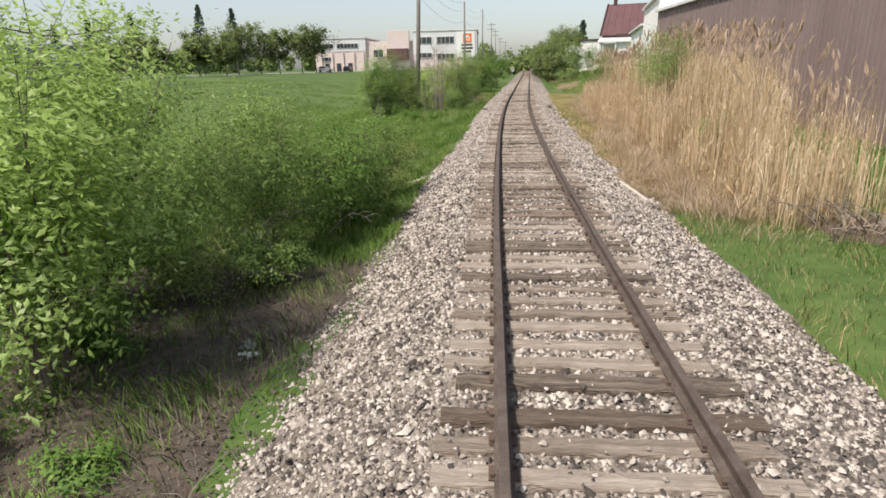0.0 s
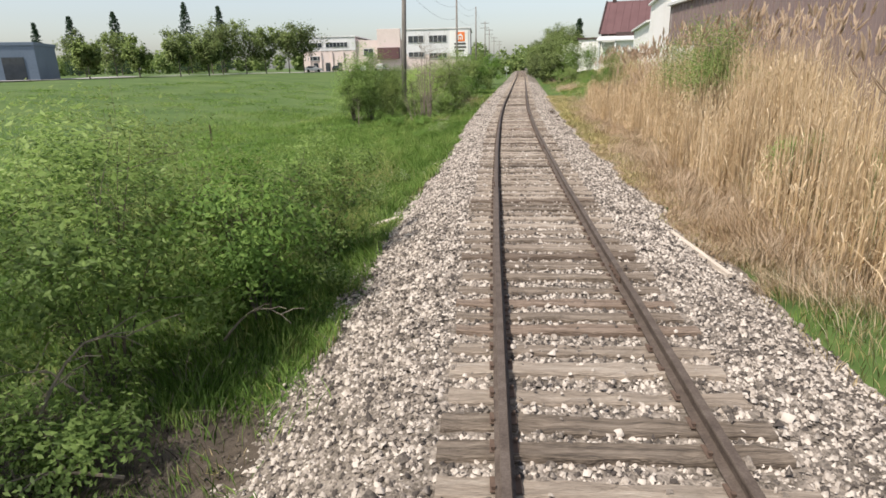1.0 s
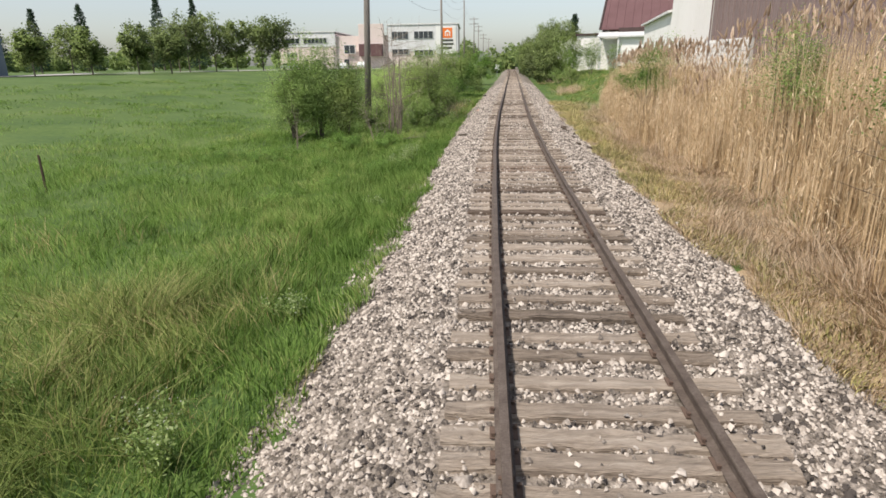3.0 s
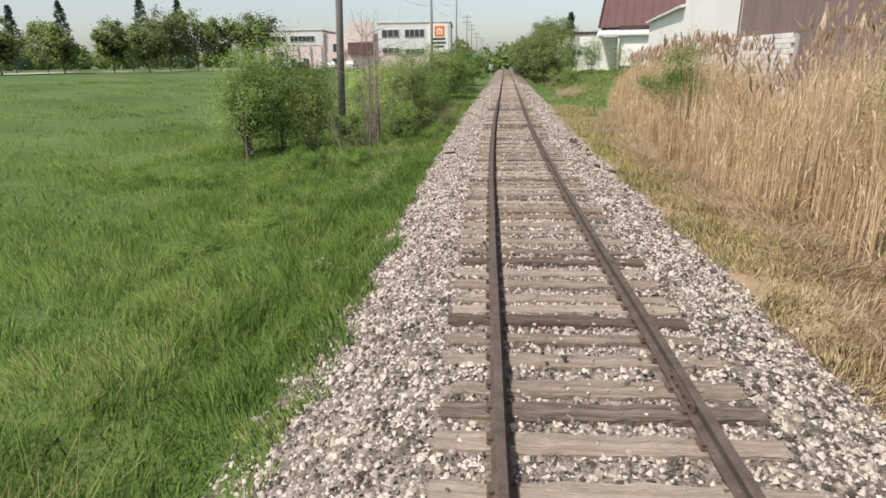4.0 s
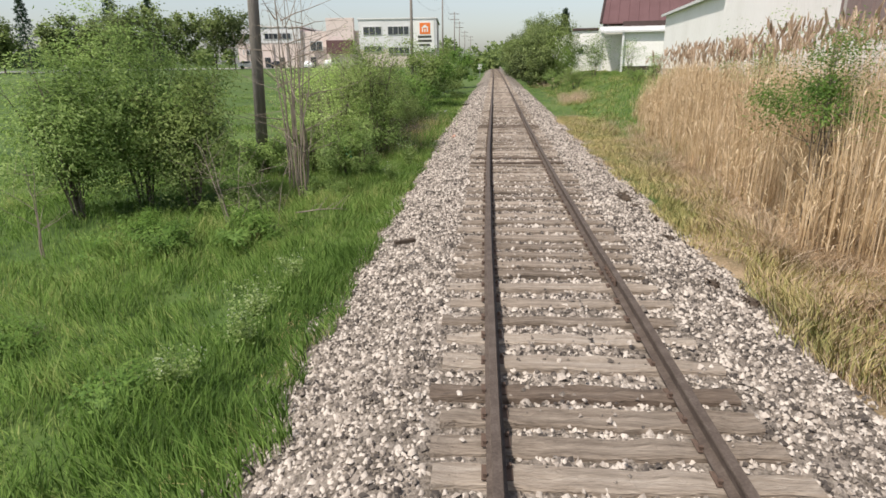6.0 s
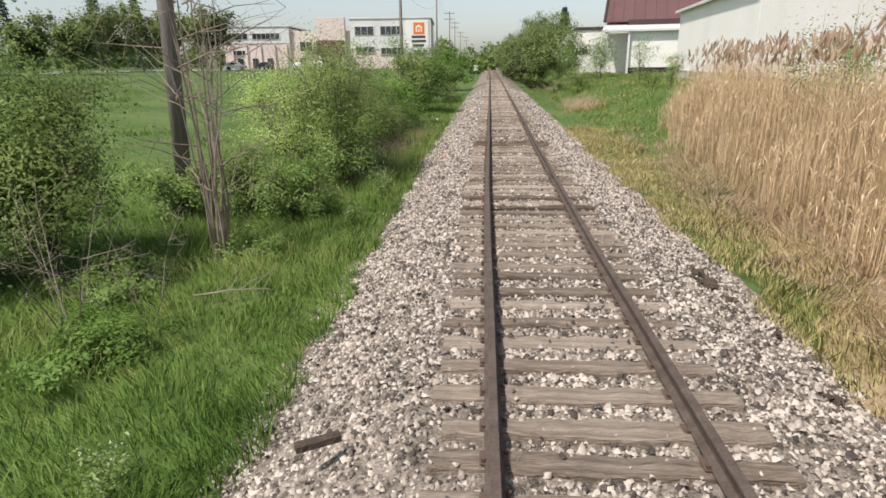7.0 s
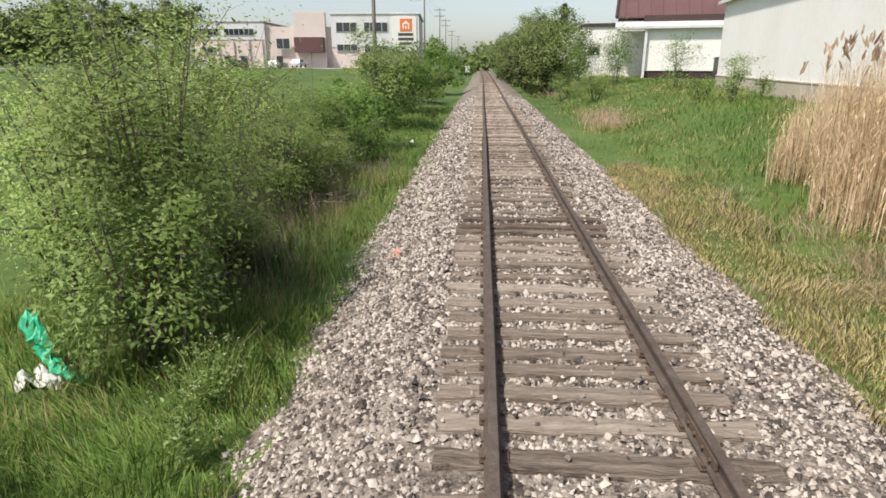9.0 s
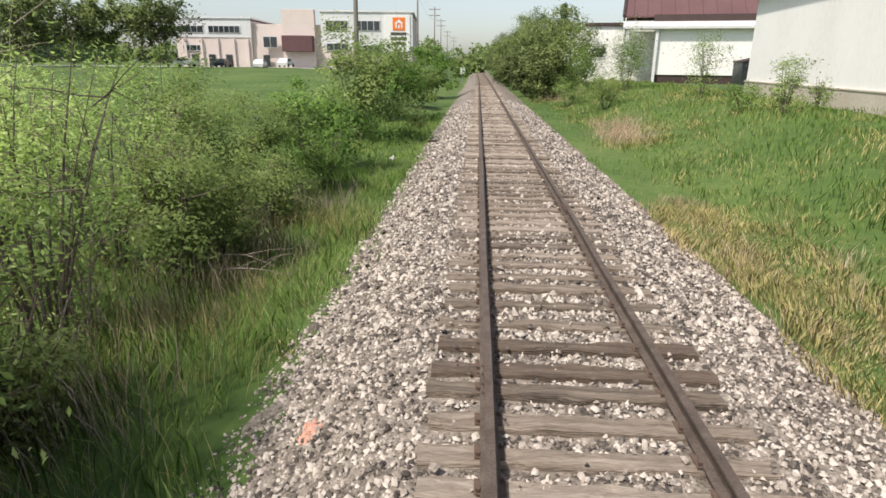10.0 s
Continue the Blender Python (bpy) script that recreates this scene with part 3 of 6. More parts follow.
block_mesh = Geo().box((0.008, -0.07, 0.008), (0.392, -0.012, 0.192), 0.008).mesh("block")
block_mesh.materials.append(M_BLOCK)
for r in range(4, 22):
    for c in range(17):
        x = 42.55 + c * 0.4 - (r % 2) * 0.2
        if x + 0.4 > SH_L + 0.01 or x < 42.5:
            continue
        b = new("block", block_mesh)
        b.parent = shed
        b.matrix_basis = pose(x, 0.012, -1.02 + r * 0.2)

# white rendered building beyond it
P0, P1 = (12.25, 49.78), (17.67, 82.6)
WL, WA = wall_line(P0, P1)
white = thing("white_building", "cream-white rendered building on an old concrete foundation", "building", at=(*P0, 0), turn=WA)
part("wall", Geo().box((0, -13, 1.65), (WL - 18.8, 0, 7.2), 0.02).box((WL - 18.8, -13, 1.65), (WL, 0, 5.85), 0.02), M_WHITE, white)
part("foundation", Geo().box((-0.02, -13, -1.0), (WL + 0.03, 0.06, 1.62), 0.02), M_FOUND, white, "stained old concrete foundation")
part("sill_ledge", Geo().box((0, -0.1, 1.60), (WL + 0.04, 0.09, 1.68), 0.015), M_FOUND, white)
part("roof", Geo().add([(WL - 18.9, 0.35, 5.8), (WL + 0.4, 0.35, 5.8), (WL + 0.4, -6.5, 7.0), (WL - 18.9, -6.5, 7.0), (WL - 18.9, 0.35, 5.98), (WL + 0.4, 0.35, 5.98), (WL + 0.4, -6.5, 7.18), (WL - 18.9, -6.5, 7.18)], [(0, 1, 2, 3), (4, 7, 6, 5), (0, 4, 5, 1), (1, 5, 6, 2), (2, 6, 7, 3), (3, 7, 4, 0)]).box((-0.1, -13.1, 7.2), (WL - 18.7, 0.25, 7.4), 0.02), M_LIGHTROOF, white)

# barn with a red-brown roof and white lean-to
barn = thing("red_roofed_barn", "white barn with a red-brown roof and a pale lean-to roof", "barn", at=(18.5, 108.2, 0), turn=-16)
# local x to the right, local y away
part("wall", Geo().box((0, 0, 0.2), (42, 16, 6.4), 0.02).add([(0, 0.1, 6.4), (0, 15.9, 6.4), (0, 8, 11.6)], [(0, 2, 1)]), M_WHITE, barn)
roof = part("roof", Geo().add([(-0.2, -0.6, 6.75), (42, -0.6, 6.75), (42, 8, 12.2), (0.0, 8, 12.2), (-0.2, 16.6, 6.75), (42, 16.6, 6.75), (-0.2, -0.6, 6.6), (42, -0.6, 6.6)], [(0, 1, 2, 3), (3, 2, 5, 4), (6, 7, 1, 0)]), M_ROOF, barn)
seam = Geo().add([(-0.02, -0.6, 6.76), (0.02, -0.6, 6.76), (0.02, 8, 12.21), (-0.02, 8, 12.21), (0, -0.6, 6.81), (0, 8, 12.26)], [(0, 4, 5, 3), (4, 1, 2, 5), (0, 1, 4)]).mesh("roof_seam")
seam.materials.append(M_ROOF)
for i in range(34):
    sm = new("roof_seam", seam)
    sm.parent = roof
    sm.matrix_basis = pose(0.6 + i * 1.2, 0, 0)
part("vent", Geo().tube([(9.0, 6.2, 10.8), (9.0, 6.2, 12.1), (9.0, 6.2, 12.3)], [0.35, 0.35, 0.1], 10), M_LIGHTROOF, barn, "small pale roof vent")
part("chimney_cap", Geo().box((0.9, 7.6, 12.0), (1.5, 8.3, 13.0), 0.03), M_DARKTRIM, barn)
part("fascia", Geo().box((2.4, -0.75, 6.2), (42, -0.55, 6.85), 0.02), M_DARKTRIM, barn, "dark brown fascia under the eave")
part("barge_board", Geo().tube([(-0.25, -0.7, 6.7), (-0.05, 8, 12.25)], [0.17, 0.17], 4), M_DARKTRIM, barn)
part("lean_to_roof", Geo().add([(-0.3, -4.2, 5.65), (42, -4.2, 5.65), (42, -0.5, 6.3), (-0.3, -0.5, 6.3), (-0.3, -4.2, 5.45), (42, -4.2, 5.45)], [(0, 1, 2, 3), (4, 5, 1, 0), (0, 3, 4)]), M_LIGHTROOF, barn, "pale metal lean-to roof")
part("lean_to_wall", Geo().box((2.6, -3.6, 1.6), (42, -0.1, 5.5), 0.02), M_WHITE, barn, "white lean-to wall")
part("corner_post", Geo().box((0.0, -4.0, 0.2), (0.3, -3.7, 5.5), 0.02), M_PANEL2, barn)
part("corner_post", Geo().box((2.5, -4.0, 0.2), (2.75, -3.7, 5.5), 0.02), M_PANEL2, barn)
# shade of the open undercroft, put in as a solid dark-coloured block
part("plinth", Geo().box((2.7, -3.5, -0.3), (42, -0.2, 1.6), 0.02), M_DARKTRIM, barn, "solid dark block standing for the shade in the open undercroft below the wall")
part("foundation", Geo().box((-0.05, -0.1, -0.5), (42, 16.05, 0.9), 0.02), M_FOUND, barn)
annex = thing("flat_roofed_annex", "low pale annex with a dark flat roof edge", "annex", at=(15.0, 109.0, 0), turn=-16)
part("wall", Geo().box((0, 0, -0.3), (3.5, 9, 5.9), 0.02), M_WHITE, annex)
part("roof_edge", Geo().box((-0.15, -0.2, 5.9), (3.55, 9.2, 6.2), 0.02), M_DARKTRIM, annex)
wf = part("window", Geo().box((0.6, -0.06, 3.0), (2.0, 0.0, 4.3), 0.01), M_LIGHTROOF, annex)
part("pane", Geo().box((0.72, -0.08, 3.12), (1.88, -0.055, 4.18)), M_GLASS, wf)

# ---- commercial building far off on the left ----
shop = thing("commercial_building", "two-storey pale commercial building with window bands and an orange sign", "building", at=(-48.0, 166.0, 0), turn=0)
for lo, hi in (((0, 0, 0), (14, 25, 9.6)), ((14, 0.6, 0), (27, 25, 9.0)), ((20, -0.8, 0), (26, 0.597, 11.6)), ((27, 0, 0), (44, 25, 11.0))):
    part("wall", Geo().box(lo, hi, 0.03), M_PANEL, shop)
part("upper_wall", Geo().box((0.0, -0.12, 6.6), (14.1, 0, 9.9), 0.03), M_PANEL2, shop, "light grey upper wall band")
part("upper_wall", Geo().box((27, -0.12, 5.2), (44.1, 0, 11.2), 0.03), M_PANEL2, shop, "light grey upper wall band")
part("parapet", Geo().box((-0.2, -0.3, 9.9), (14.2, 25, 10.15), 0.03).box((26.8, -0.3, 11.2), (44.3, 25, 11.5), 0.03), M_LIGHTROOF, shop)


def shop_window(x0, x1, z0, z1, n):
    fr = part("window", Geo().box((x0 - 0.12, -0.22, z0 - 0.12), (x1 + 0.12, -0.1, z1 + 0.12)), M_LIGHTROOF, shop)
    w = (x1 - x0) / n
    for i in range(n):
        part("pane", Geo().box((x0 + i * w + 0.06, -0.26, z0), (x0 + (i + 1) * w - 0.06, -0.215, z1)), M_GLASS, fr)


shop_window(0.8, 5.2, 7.5, 8.6, 4)
shop_window(6.2, 12.0, 7.5, 8.6, 6)
shop_window(28.0, 32.0, 8.1, 9.7, 3)
shop_window(33.4, 38.0, 8.1, 9.7, 4)
shop_window(28.0, 32.0, 4.6, 5.7, 3)
shop_window(33.4, 38.0, 4.2, 5.4, 4)
shop_window(16.2, 18.8, 5.0, 6.8, 2)
shop_window(1.2, 5.0, 4.3, 5.2, 3)
for x in (1.4, 4.4, 7.4, 10.4, 13.0):
    part("pilaster", Geo().box((x, -0.35, 0), (x + 0.5, 0.05, 6.4), 0.02), M_PANEL, shop)
for x in (2.6, 5.8, 9.0, 16.0):
    part("door", Geo().box((x, -0.2, 1.0), (x + 1.2, 0.02, 3.6), 0.02), M_GLASS, shop, "dark glazed door")
part("canopy", Geo().box((20.2, -2.6, 4.2), (25.8, -0.7, 7.0), 0.05), M_ROOF, shop, "reddish entrance canopy")
sg = part("sign", Geo().box((38.8, -0.3, 4.4), (43.6, -0.1, 10.8), 0.02), M_SIGNWHITE, shop, "white wall sign with an orange square emblem")
part("emblem", Geo().box((40.4, -0.36, 8.1), (42.7, -0.29, 10.4), 0.03), M_ORANGE, sg, "orange square emblem")
part("emblem_house", Geo().box((40.9, -0.40, 8.5), (41.15, -0.35, 9.4)).box((41.95, -0.40, 8.5), (42.2, -0.35, 9.4)).box((41.42, -0.40, 8.5), (41.68, -0.35, 9.1)).add([(40.75, -0.40, 9.4), (42.35, -0.40, 9.4), (41.55, -0.40, 10.05)], [(0, 1, 2)]), M_SIGNWHITE, sg)
for z, x0, x1 in ((7.3, 40.0, 42.9), (6.45, 40.0, 43.0), (5.6, 40.2, 42.6)):
    part("lettering_bar", Geo().box((x0, -0.34, z), (x1, -0.29, z + 0.5)), M_SIGNTEXT, sg)

blue = thing("slate_blue_workshop", "slate-blue flat-roofed workshop with tall dark door openings", "workshop", at=(-96, 112, 0.6), turn=22)
part("wall", Geo().box((-16, 0, 0), (12, 14, 7.2), 0.04), M_BLUE, blue)
part("parapet", Geo().box((-16.2, -0.2, 7.0), (12.2, 14.2, 7.6), 0.04), M_BLUE, blue)
for x in (-6, 1.2, 6.4):
    part("door", Geo().box((x, -0.15, 0.3), (x + 3.6, 0.02, 4.9), 0.02), M_GLASS, blue, "dark roller door opening")
trailer = thing("box_trailer", "white box trailer parked on the paved yard", "trailer", at=(-86, 101, 1.0), turn=22)
part("body", Geo().box((-7, 0, 0.9), (3.4, 2.5, 3.4), 0.06), M_CARWHITE, trailer)
part("chassis", Geo().box((-6.5, 0.3, 0.6), (3.0, 2.2, 0.9), 0.03), M_CARDARK, trailer)
for x in (-5.0, -3.8, 1.6):
    part("wheel", Geo().tube([(x, 0.1, 0.48), (x, 0.4, 0.48)], [0.48, 0.48], 14), M_TYRE, trailer)

# paved yard and street
g = Geo()
strip_a = [(-240, 92), (-150, 93), (-100, 94), (-76, 98), (-66, 112), (-66, 140), (-58, 156), (-30, 158), (-6, 159)]
strip_b = [(-240, 130), (-150, 132), (-105, 134), (-92, 138), (-86, 146), (-80, 156), (-62, 165.6), (-30, 165.6), (-6, 165.6)]
v = []
for a, b in zip(strip_a, strip_b):
    for t in (0, 0.25, 0.5, 0.75, 1):
        x, y = a[0] + (b[0] - a[0]) * t, a[1] + (b[1] - a[1]) * t
        v.append((x, y, float(terrain(x, y)) + 0.09))
g.add(v, [(i * 5 + j, (i + 1) * 5 + j, (i + 1) * 5 + j + 1, i * 5 + j + 1) for i in range(len(strip_a) - 1) for j in range(4)])
tagged(part("pavement", g, M_ROAD), "pale paved yard and street beside the meadow", "pavement", kind="structure")


def car(name, label, at, turn, paint):
    c = thing(name, label, "car", group="parked cars", at=at, turn=turn)
    side = [(-2.1, 0.3), (2.1, 0.3), (2.15, 0.75), (1.1, 0.95), (0.5, 1.45), (-1.2, 1.5), (-1.95, 1.0), (-2.15, 0.8)]
    k = len(side)
    part("body", Geo().add([(x, s * (0.86 if z < 1.1 else 0.68), z) for s in (-1, 1) for x, z in side], [tuple(range(k)), tuple(range(2 * k - 1, k - 1, -1))] + [(i, i + k, (i + 1) % k + k, (i + 1) % k) for i in range(k)]), paint, c)
    for s in (-1, 1):
        part("side_window", Geo().add([(1.0, s * 0.83, 1.0), (0.45, s * 0.72, 1.4), (-1.15, s * 0.72, 1.43), (-1.7, s * 0.83, 1.05)], [(0, 1, 2, 3)]), M_GLASS, c)
        for x in (-1.3, 1.3):
            part("wheel", Geo().tube([(x, s * 0.72, 0.32), (x, s * 0.9, 0.32)], [0.32, 0.32], 12), M_TYRE, c)
    return c


for nm, lb, x, y, a, pt in (("car", "white car parked before the commercial building", -43.5, 158.5, 10, M_CARWHITE), ("car", "dark car parked before the commercial building", -38, 161, 90, M_CARDARK), ("car", "white car parked before the commercial building", -31, 160, 95, M_CARWHITE), ("car", "white car parked before the commercial building", -26.5, 160.5, 85, M_CARWHITE)):
    car(nm, lb, (x, y, float(terrain(x, y)) + 0.1), a, pt)


# ---- poles and wires ----
def utility_pole(x, y, height, arms, lean=0.0, r=0.16):
    z = float(terrain(x, y))
    p = thing("utility_pole", "weathered grey wooden utility pole" + (" with crossarms" if arms else " beside the line"), "utility pole", group="pole line", at=(x, y, z - 0.2))
    part("pole", Geo().tube([(0, 0, 0), (lean * 0.5, 0, height / 2), (lean, 0, height)], [r, r * 0.85, r * 0.65], 12), M_POLE, p, smooth=True)
    for k in range(arms):
        h = height - 0.5 - k * 1.3
        part("crossarm", Geo().box((lean - 1.25, -0.06, h - 0.07), (lean + 1.25, 0.06, h + 0.07), 0.01), M_POLE, p)
        for a in (-1.15, -0.55, 0.55, 1.15):
            part("insulator", Geo().tube([(lean + a, 0, h + 0.07), (lean + a, 0, h + 0.16), (lean + a, 0, h + 0.22)], [0.03, 0.06, 0.03], 8), M_GREY, p)
    return p


POLES = [(-6.45, 47.7, 11.5, 0, 0.19), (-4.2, 87.0, 12.0, 0, 0.16), (-2.2, 140.0, 14.5, 0, 0.16), (0.0, 190, 14.5, 2, 0.16), (1.6, 222, 14.0, 2, 0.15), (4.0, 262, 13, 2, 0.15), (7.5, 310, 13, 2, 0.15)]
for x, y, h, arms, r in POLES:
    utility_pole(x, y, h, arms, 0.45 if y < 50 else 0.06, r)
g = Geo()
for (xa, ya, ha, *_), (xb, yb, hb, *_) in zip(POLES, POLES[1:]):
    for k, dz in enumerate((0.0, -1.0, -2.4)):
        t = np.linspace(0, 1, 12)
        g.tube(np.stack([xa + (xb - xa) * t + (k - 1) * 0.12, ya + (yb - ya) * t, float(terrain(xa, ya)) + ha - 0.3 + (float(terrain(xb, yb)) + hb - float(terrain(xa, ya)) - ha) * t + dz - 1.0 * 4 * t * (1 - t)], 1), [0.012] * 12, 4, False)
tagged(part("overhead_wires", g, M_WIRE), "thin grey overhead wires slung between the poles", "wires", kind="stuff")
marker = thing("marker_post", "small white trackside marker board on a post", "marker", at=(5.2, 157, float(terrain(5.2, 157))))
part("post", Geo().tube([(0, 0, 0), (0, 0, 2.2)], [0.06, 0.06], 8), M_GREY, marker)
part("board", Geo().box((-0.45, -0.05, 1.5), (0.45, 0.02, 2.7), 0.02), M_SIGNWHITE, marker)


# ---- woody plants ----
def limbs(g, gt, base, height, spread, n, r0, sub=3, seed=0, sides=5, sway=0.15):
    """Stems that rise from base, with side branches; returns points along the outer branches."""
    r = np.random.default_rng(seed)
    tips = []
    for i in range(n):
        a = r.uniform(0, 2 * np.pi)
        out = spread * r.uniform(0.25, 1.0)
        top = np.array([np.cos(a) * out, np.sin(a) * out, height * r.uniform(0.7, 1.0)])
        t = np.linspace(0, 1, 7)[:, None]
        b0 = np.array([np.cos(a), np.sin(a), 0]) * 0.12 * min(spread, 1.5)
        path = np.asarray(base) + b0 + top * np.concatenate([t ** 1.4, t ** 1.4, t], 1) + np.cumsum(r.normal(0, sway * 0.12, (7, 3)), 0) * height * 0.25
        g.tube(path, r0 * r.uniform(0.6, 1.1) * (1 - 0.85 * t[:, 0]), sides)
        tips += list(path[3:])
        for _ in range(sub):
            k = r.integers(2, 6)
            d = np.array([r.normal(), r.normal(), r.uniform(0.1, 1.0)])
            d = d / np.linalg.norm(d) * height * r.uniform(0.15, 0.38)
            tt = np.linspace(0, 1, 5)[:, None]
            br = path[k] + d * tt + np.cumsum(r.normal(0, 0.02, (5, 3)), 0) * height * 0.3
            gt.tube(br, r0 * 0.38 * (1 - 0.8 * tt[:, 0]), 4)
            tips += list(br[2:])
            for _ in range(2):
                m = br[r.integers(1, 5)]
                d2 = r.normal(size=3) * height * 0.08 + np.array([0, 0, height * 0.05])
                gt.tube([m, m + d2 * 0.5, m + d2], [r0 * 0.16, r0 * 0.12, r0 * 0.05], 3)
                tips.append(m + d2)
    return np.array(tips)


def shrub(name, label, x, y, height, spread, count, leaf, material, seed, stems=9, category="shrub", group="", low=0.12, r0=0.03, slim=0.45, thick=1.0):
    """A many-stemmed shrub: stems, and a crown of leaf sprays with gaps and an uneven outline."""
    z = float(terrain(x, y)) - 0.05
    s = thing(name, label, category, group, at=(x, y, z))
    g = Geo()
    tips = limbs(g, g, (0, 0, 0), height * 0.95, spread * 0.85, stems, r0, 3, seed)
    part("trunk", g, M_BARK, s)
    r = np.random.default_rng(seed + 1)
    count, leaf = int(count * 1.25 * thick), leaf * 1.35
    count = int(count)
    nc = max(40, count // 90)
    d = r.normal(size=(nc, 3))
    d /= np.linalg.norm(d, axis=1)[:, None]
    ctr = d * (r.uniform(0.2, 1.2, nc) ** 0.6)[:, None] * np.array([spread, spread, height * 0.46]) + np.array([0, 0, height * 0.5])
    lump = 1 + 0.3 * np.sin(3 * np.arctan2(d[:, 1], d[:, 0]) + seed) + 0.15 * np.sin(5 * d[:, 2] + seed)
    ctr[:, :2] *= lump[:, None]
    pick = tips[r.integers(0, len(tips), nc // 2)]
    ctr[: len(pick)] = pick
    ctr = ctr[ctr[:, 2] > height * low]
    w = r.uniform(0.3, 1.6, len(ctr))
    idx = r.choice(len(ctr), count, p=w / w.sum())
    sig = 0.045 * height * r.uniform(0.4, 1.7, len(ctr)) + 0.05
    p = ctr[idx] + r.normal(size=(count, 3)) * sig[idx][:, None] * np.array([1.15, 1.15, 0.8])
    p = p[p[:, 2] > 0.03]
    out = (p - (0, 0, height * 0.35)) / (spread, spread, height * 0.5)
    out /= np.linalg.norm(out, axis=1)[:, None] + 1e-9
    v, f = leaves(p, leaf, slim=slim, facing=out * 0.7 + (0, 0, 0.25))
    me = soften(fast_mesh("crown", v, f), (v - (0, 0, height * 0.35)) / (spread, spread, height * 0.5) + (0, 0, 0.95) + r.normal(0, 0.35, v.shape))
    part("crown", me, material, s)
    return s


def tree(name, label, x, y, height, spread, count, leaf, material, seed, bole=0.25, r0=0.16, group="", z=None):
    """A tree: tapered trunk, limbs, and a lumpy crown of leaf clumps."""
    z = float(terrain(x, y)) - 0.1 if z is None else z
    s = thing(name, label, "tree", group, at=(x, y, z))
    r = np.random.default_rng(seed)
    g = Geo()
    t = np.linspace(0, 1, 8)
    path = np.stack([r.normal(0, 0.01) * height * t, r.normal(0, 0.01) * height * t, t * height * 0.85], 1)
    g.tube(path, r0 * (1 - 0.85 * t), 8)
    tips = []
    for i in range(14):
        k = r.uniform(bole, 0.8)
        b = np.array([0, 0, k * height * 0.85])
        a = r.uniform(0, 2 * np.pi)
        d = np.array([np.cos(a), np.sin(a), r.uniform(0.3, 0.9)]) * spread * r.uniform(0.5, 0.9)
        g.tube([b, b + d * 0.5 + (0, 0, 0.03 * height), b + d], [r0 * 0.4, r0 * 0.25, r0 * 0.06], 5)
        tips += [b + d * 0.6, b + d]
    part("trunk", g, M_BARK, s)
    nc = max(30, count // 60)
    d = r.normal(size=(nc, 3))
    d /= np.linalg.norm(d, axis=1)[:, None]
    h0 = height * bole
    ctr = d * (r.uniform(0.2, 1.15, nc) ** 0.5)[:, None] * np.array([spread, spread, (height - h0) * 0.48]) + np.array([0, 0, (height + h0) * 0.5])
    ctr[:, :2] *= (1 + 0.2 * np.sin(4 * np.arctan2(d[:, 1], d[:, 0]) + seed))[:, None]
    ctr[: len(tips)] = tips[:nc]
    count, leaf = int(count * 1.2), leaf * 1.3
    idx = r.integers(0, nc, count)
    sig = 0.05 * height * r.uniform(0.5, 1.4, nc)
    p = ctr[idx] + r.normal(size=(count, 3)) * sig[idx][:, None]
    v, f = leaves(p, leaf, slim=0.7)
    me = soften(fast_mesh("crown", v, f), (v - (0, 0, height * 0.45)) / (spread, spread, height * 0.5) + (0, 0, 0.45) + r.normal(0, 0.35, v.shape))
    part("crown", me, material, s)
    return s


def conifer(x, y, height, spread, seed, label="dark spruce with a pointed crown"):
    z = float(terrain(x, y))
    s = thing("spruce_tree", label, "tree", "spruces", at=(x, y, z - 0.2))
    r = np.random.default_rng(seed)
    part("trunk", Geo().tube([(0, 0, 0), (0, 0, height * 0.5), (0, 0, height)], [0.25, 0.15, 0.02], 7), M_BARK, s)
    pts = []
    for k in range(int(height * 2.2)):
        h = height * (0.1 + 0.9 * k / (height * 2.2))
        reach = spread * (1 - h / height) ** 0.8 * r.uniform(0.7, 1.15) + 0.15
        for a in r.uniform(0, 2 * np.pi, 7):
            n = 16
            t = np.sqrt(r.uniform(0.02, 1, n))
            q = np.stack([np.cos(a) * reach * t, np.sin(a) * reach * t, h - 0.25 * reach * t + r.normal(0, 0.12, n)], 1)
            pts.append(q + r.normal(0, 0.16, (n, 3)) * (1, 1, 0.4))
    part("crown", fast_mesh("crown", *leaves(np.concatenate(pts), 0.55, slim=0.4)), M_NEEDLE, s)
    return s


# shrubs beside the line on the left, near to far
shrub("willow_shrub", "large pale-leaved willow shrub at the foot of the ballast", -6.7, 7.6, 4.9, 2.2, 13000, 0.075, M_LEAF_SPRING, 11, 14, r0=0.035, slim=0.42, thick=1.2, low=0.03)
shrub("willow_shrub", "large pale-leaved willow shrub at the foot of the ballast", -5.6, 5.4, 4.2, 1.0, 7500, 0.075, M_LEAF_SPRING, 17, 9, r0=0.03, slim=0.42, thick=1.1, low=0.03)
shrub("bramble_thicket", "tangled low thicket with bare twigs", -4.5, 9.0, 1.1, 0.75, 2600, 0.05, M_LEAF, 68, 12, low=0.05, r0=0.01)
shrub("bramble_thicket", "tangled low thicket with bare twigs", -5.6, 8.3, 1.4, 0.8, 2800, 0.05, M_LEAF_OLIVE, 69, 12, low=0.05, r0=0.01)
shrub("bramble_thicket", "low leafy undergrowth over dark soil", -6.0, 4.2, 0.8, 0.8, 2600, 0.05, M_LEAF_DARK, 61, 10, low=0.02, r0=0.008)
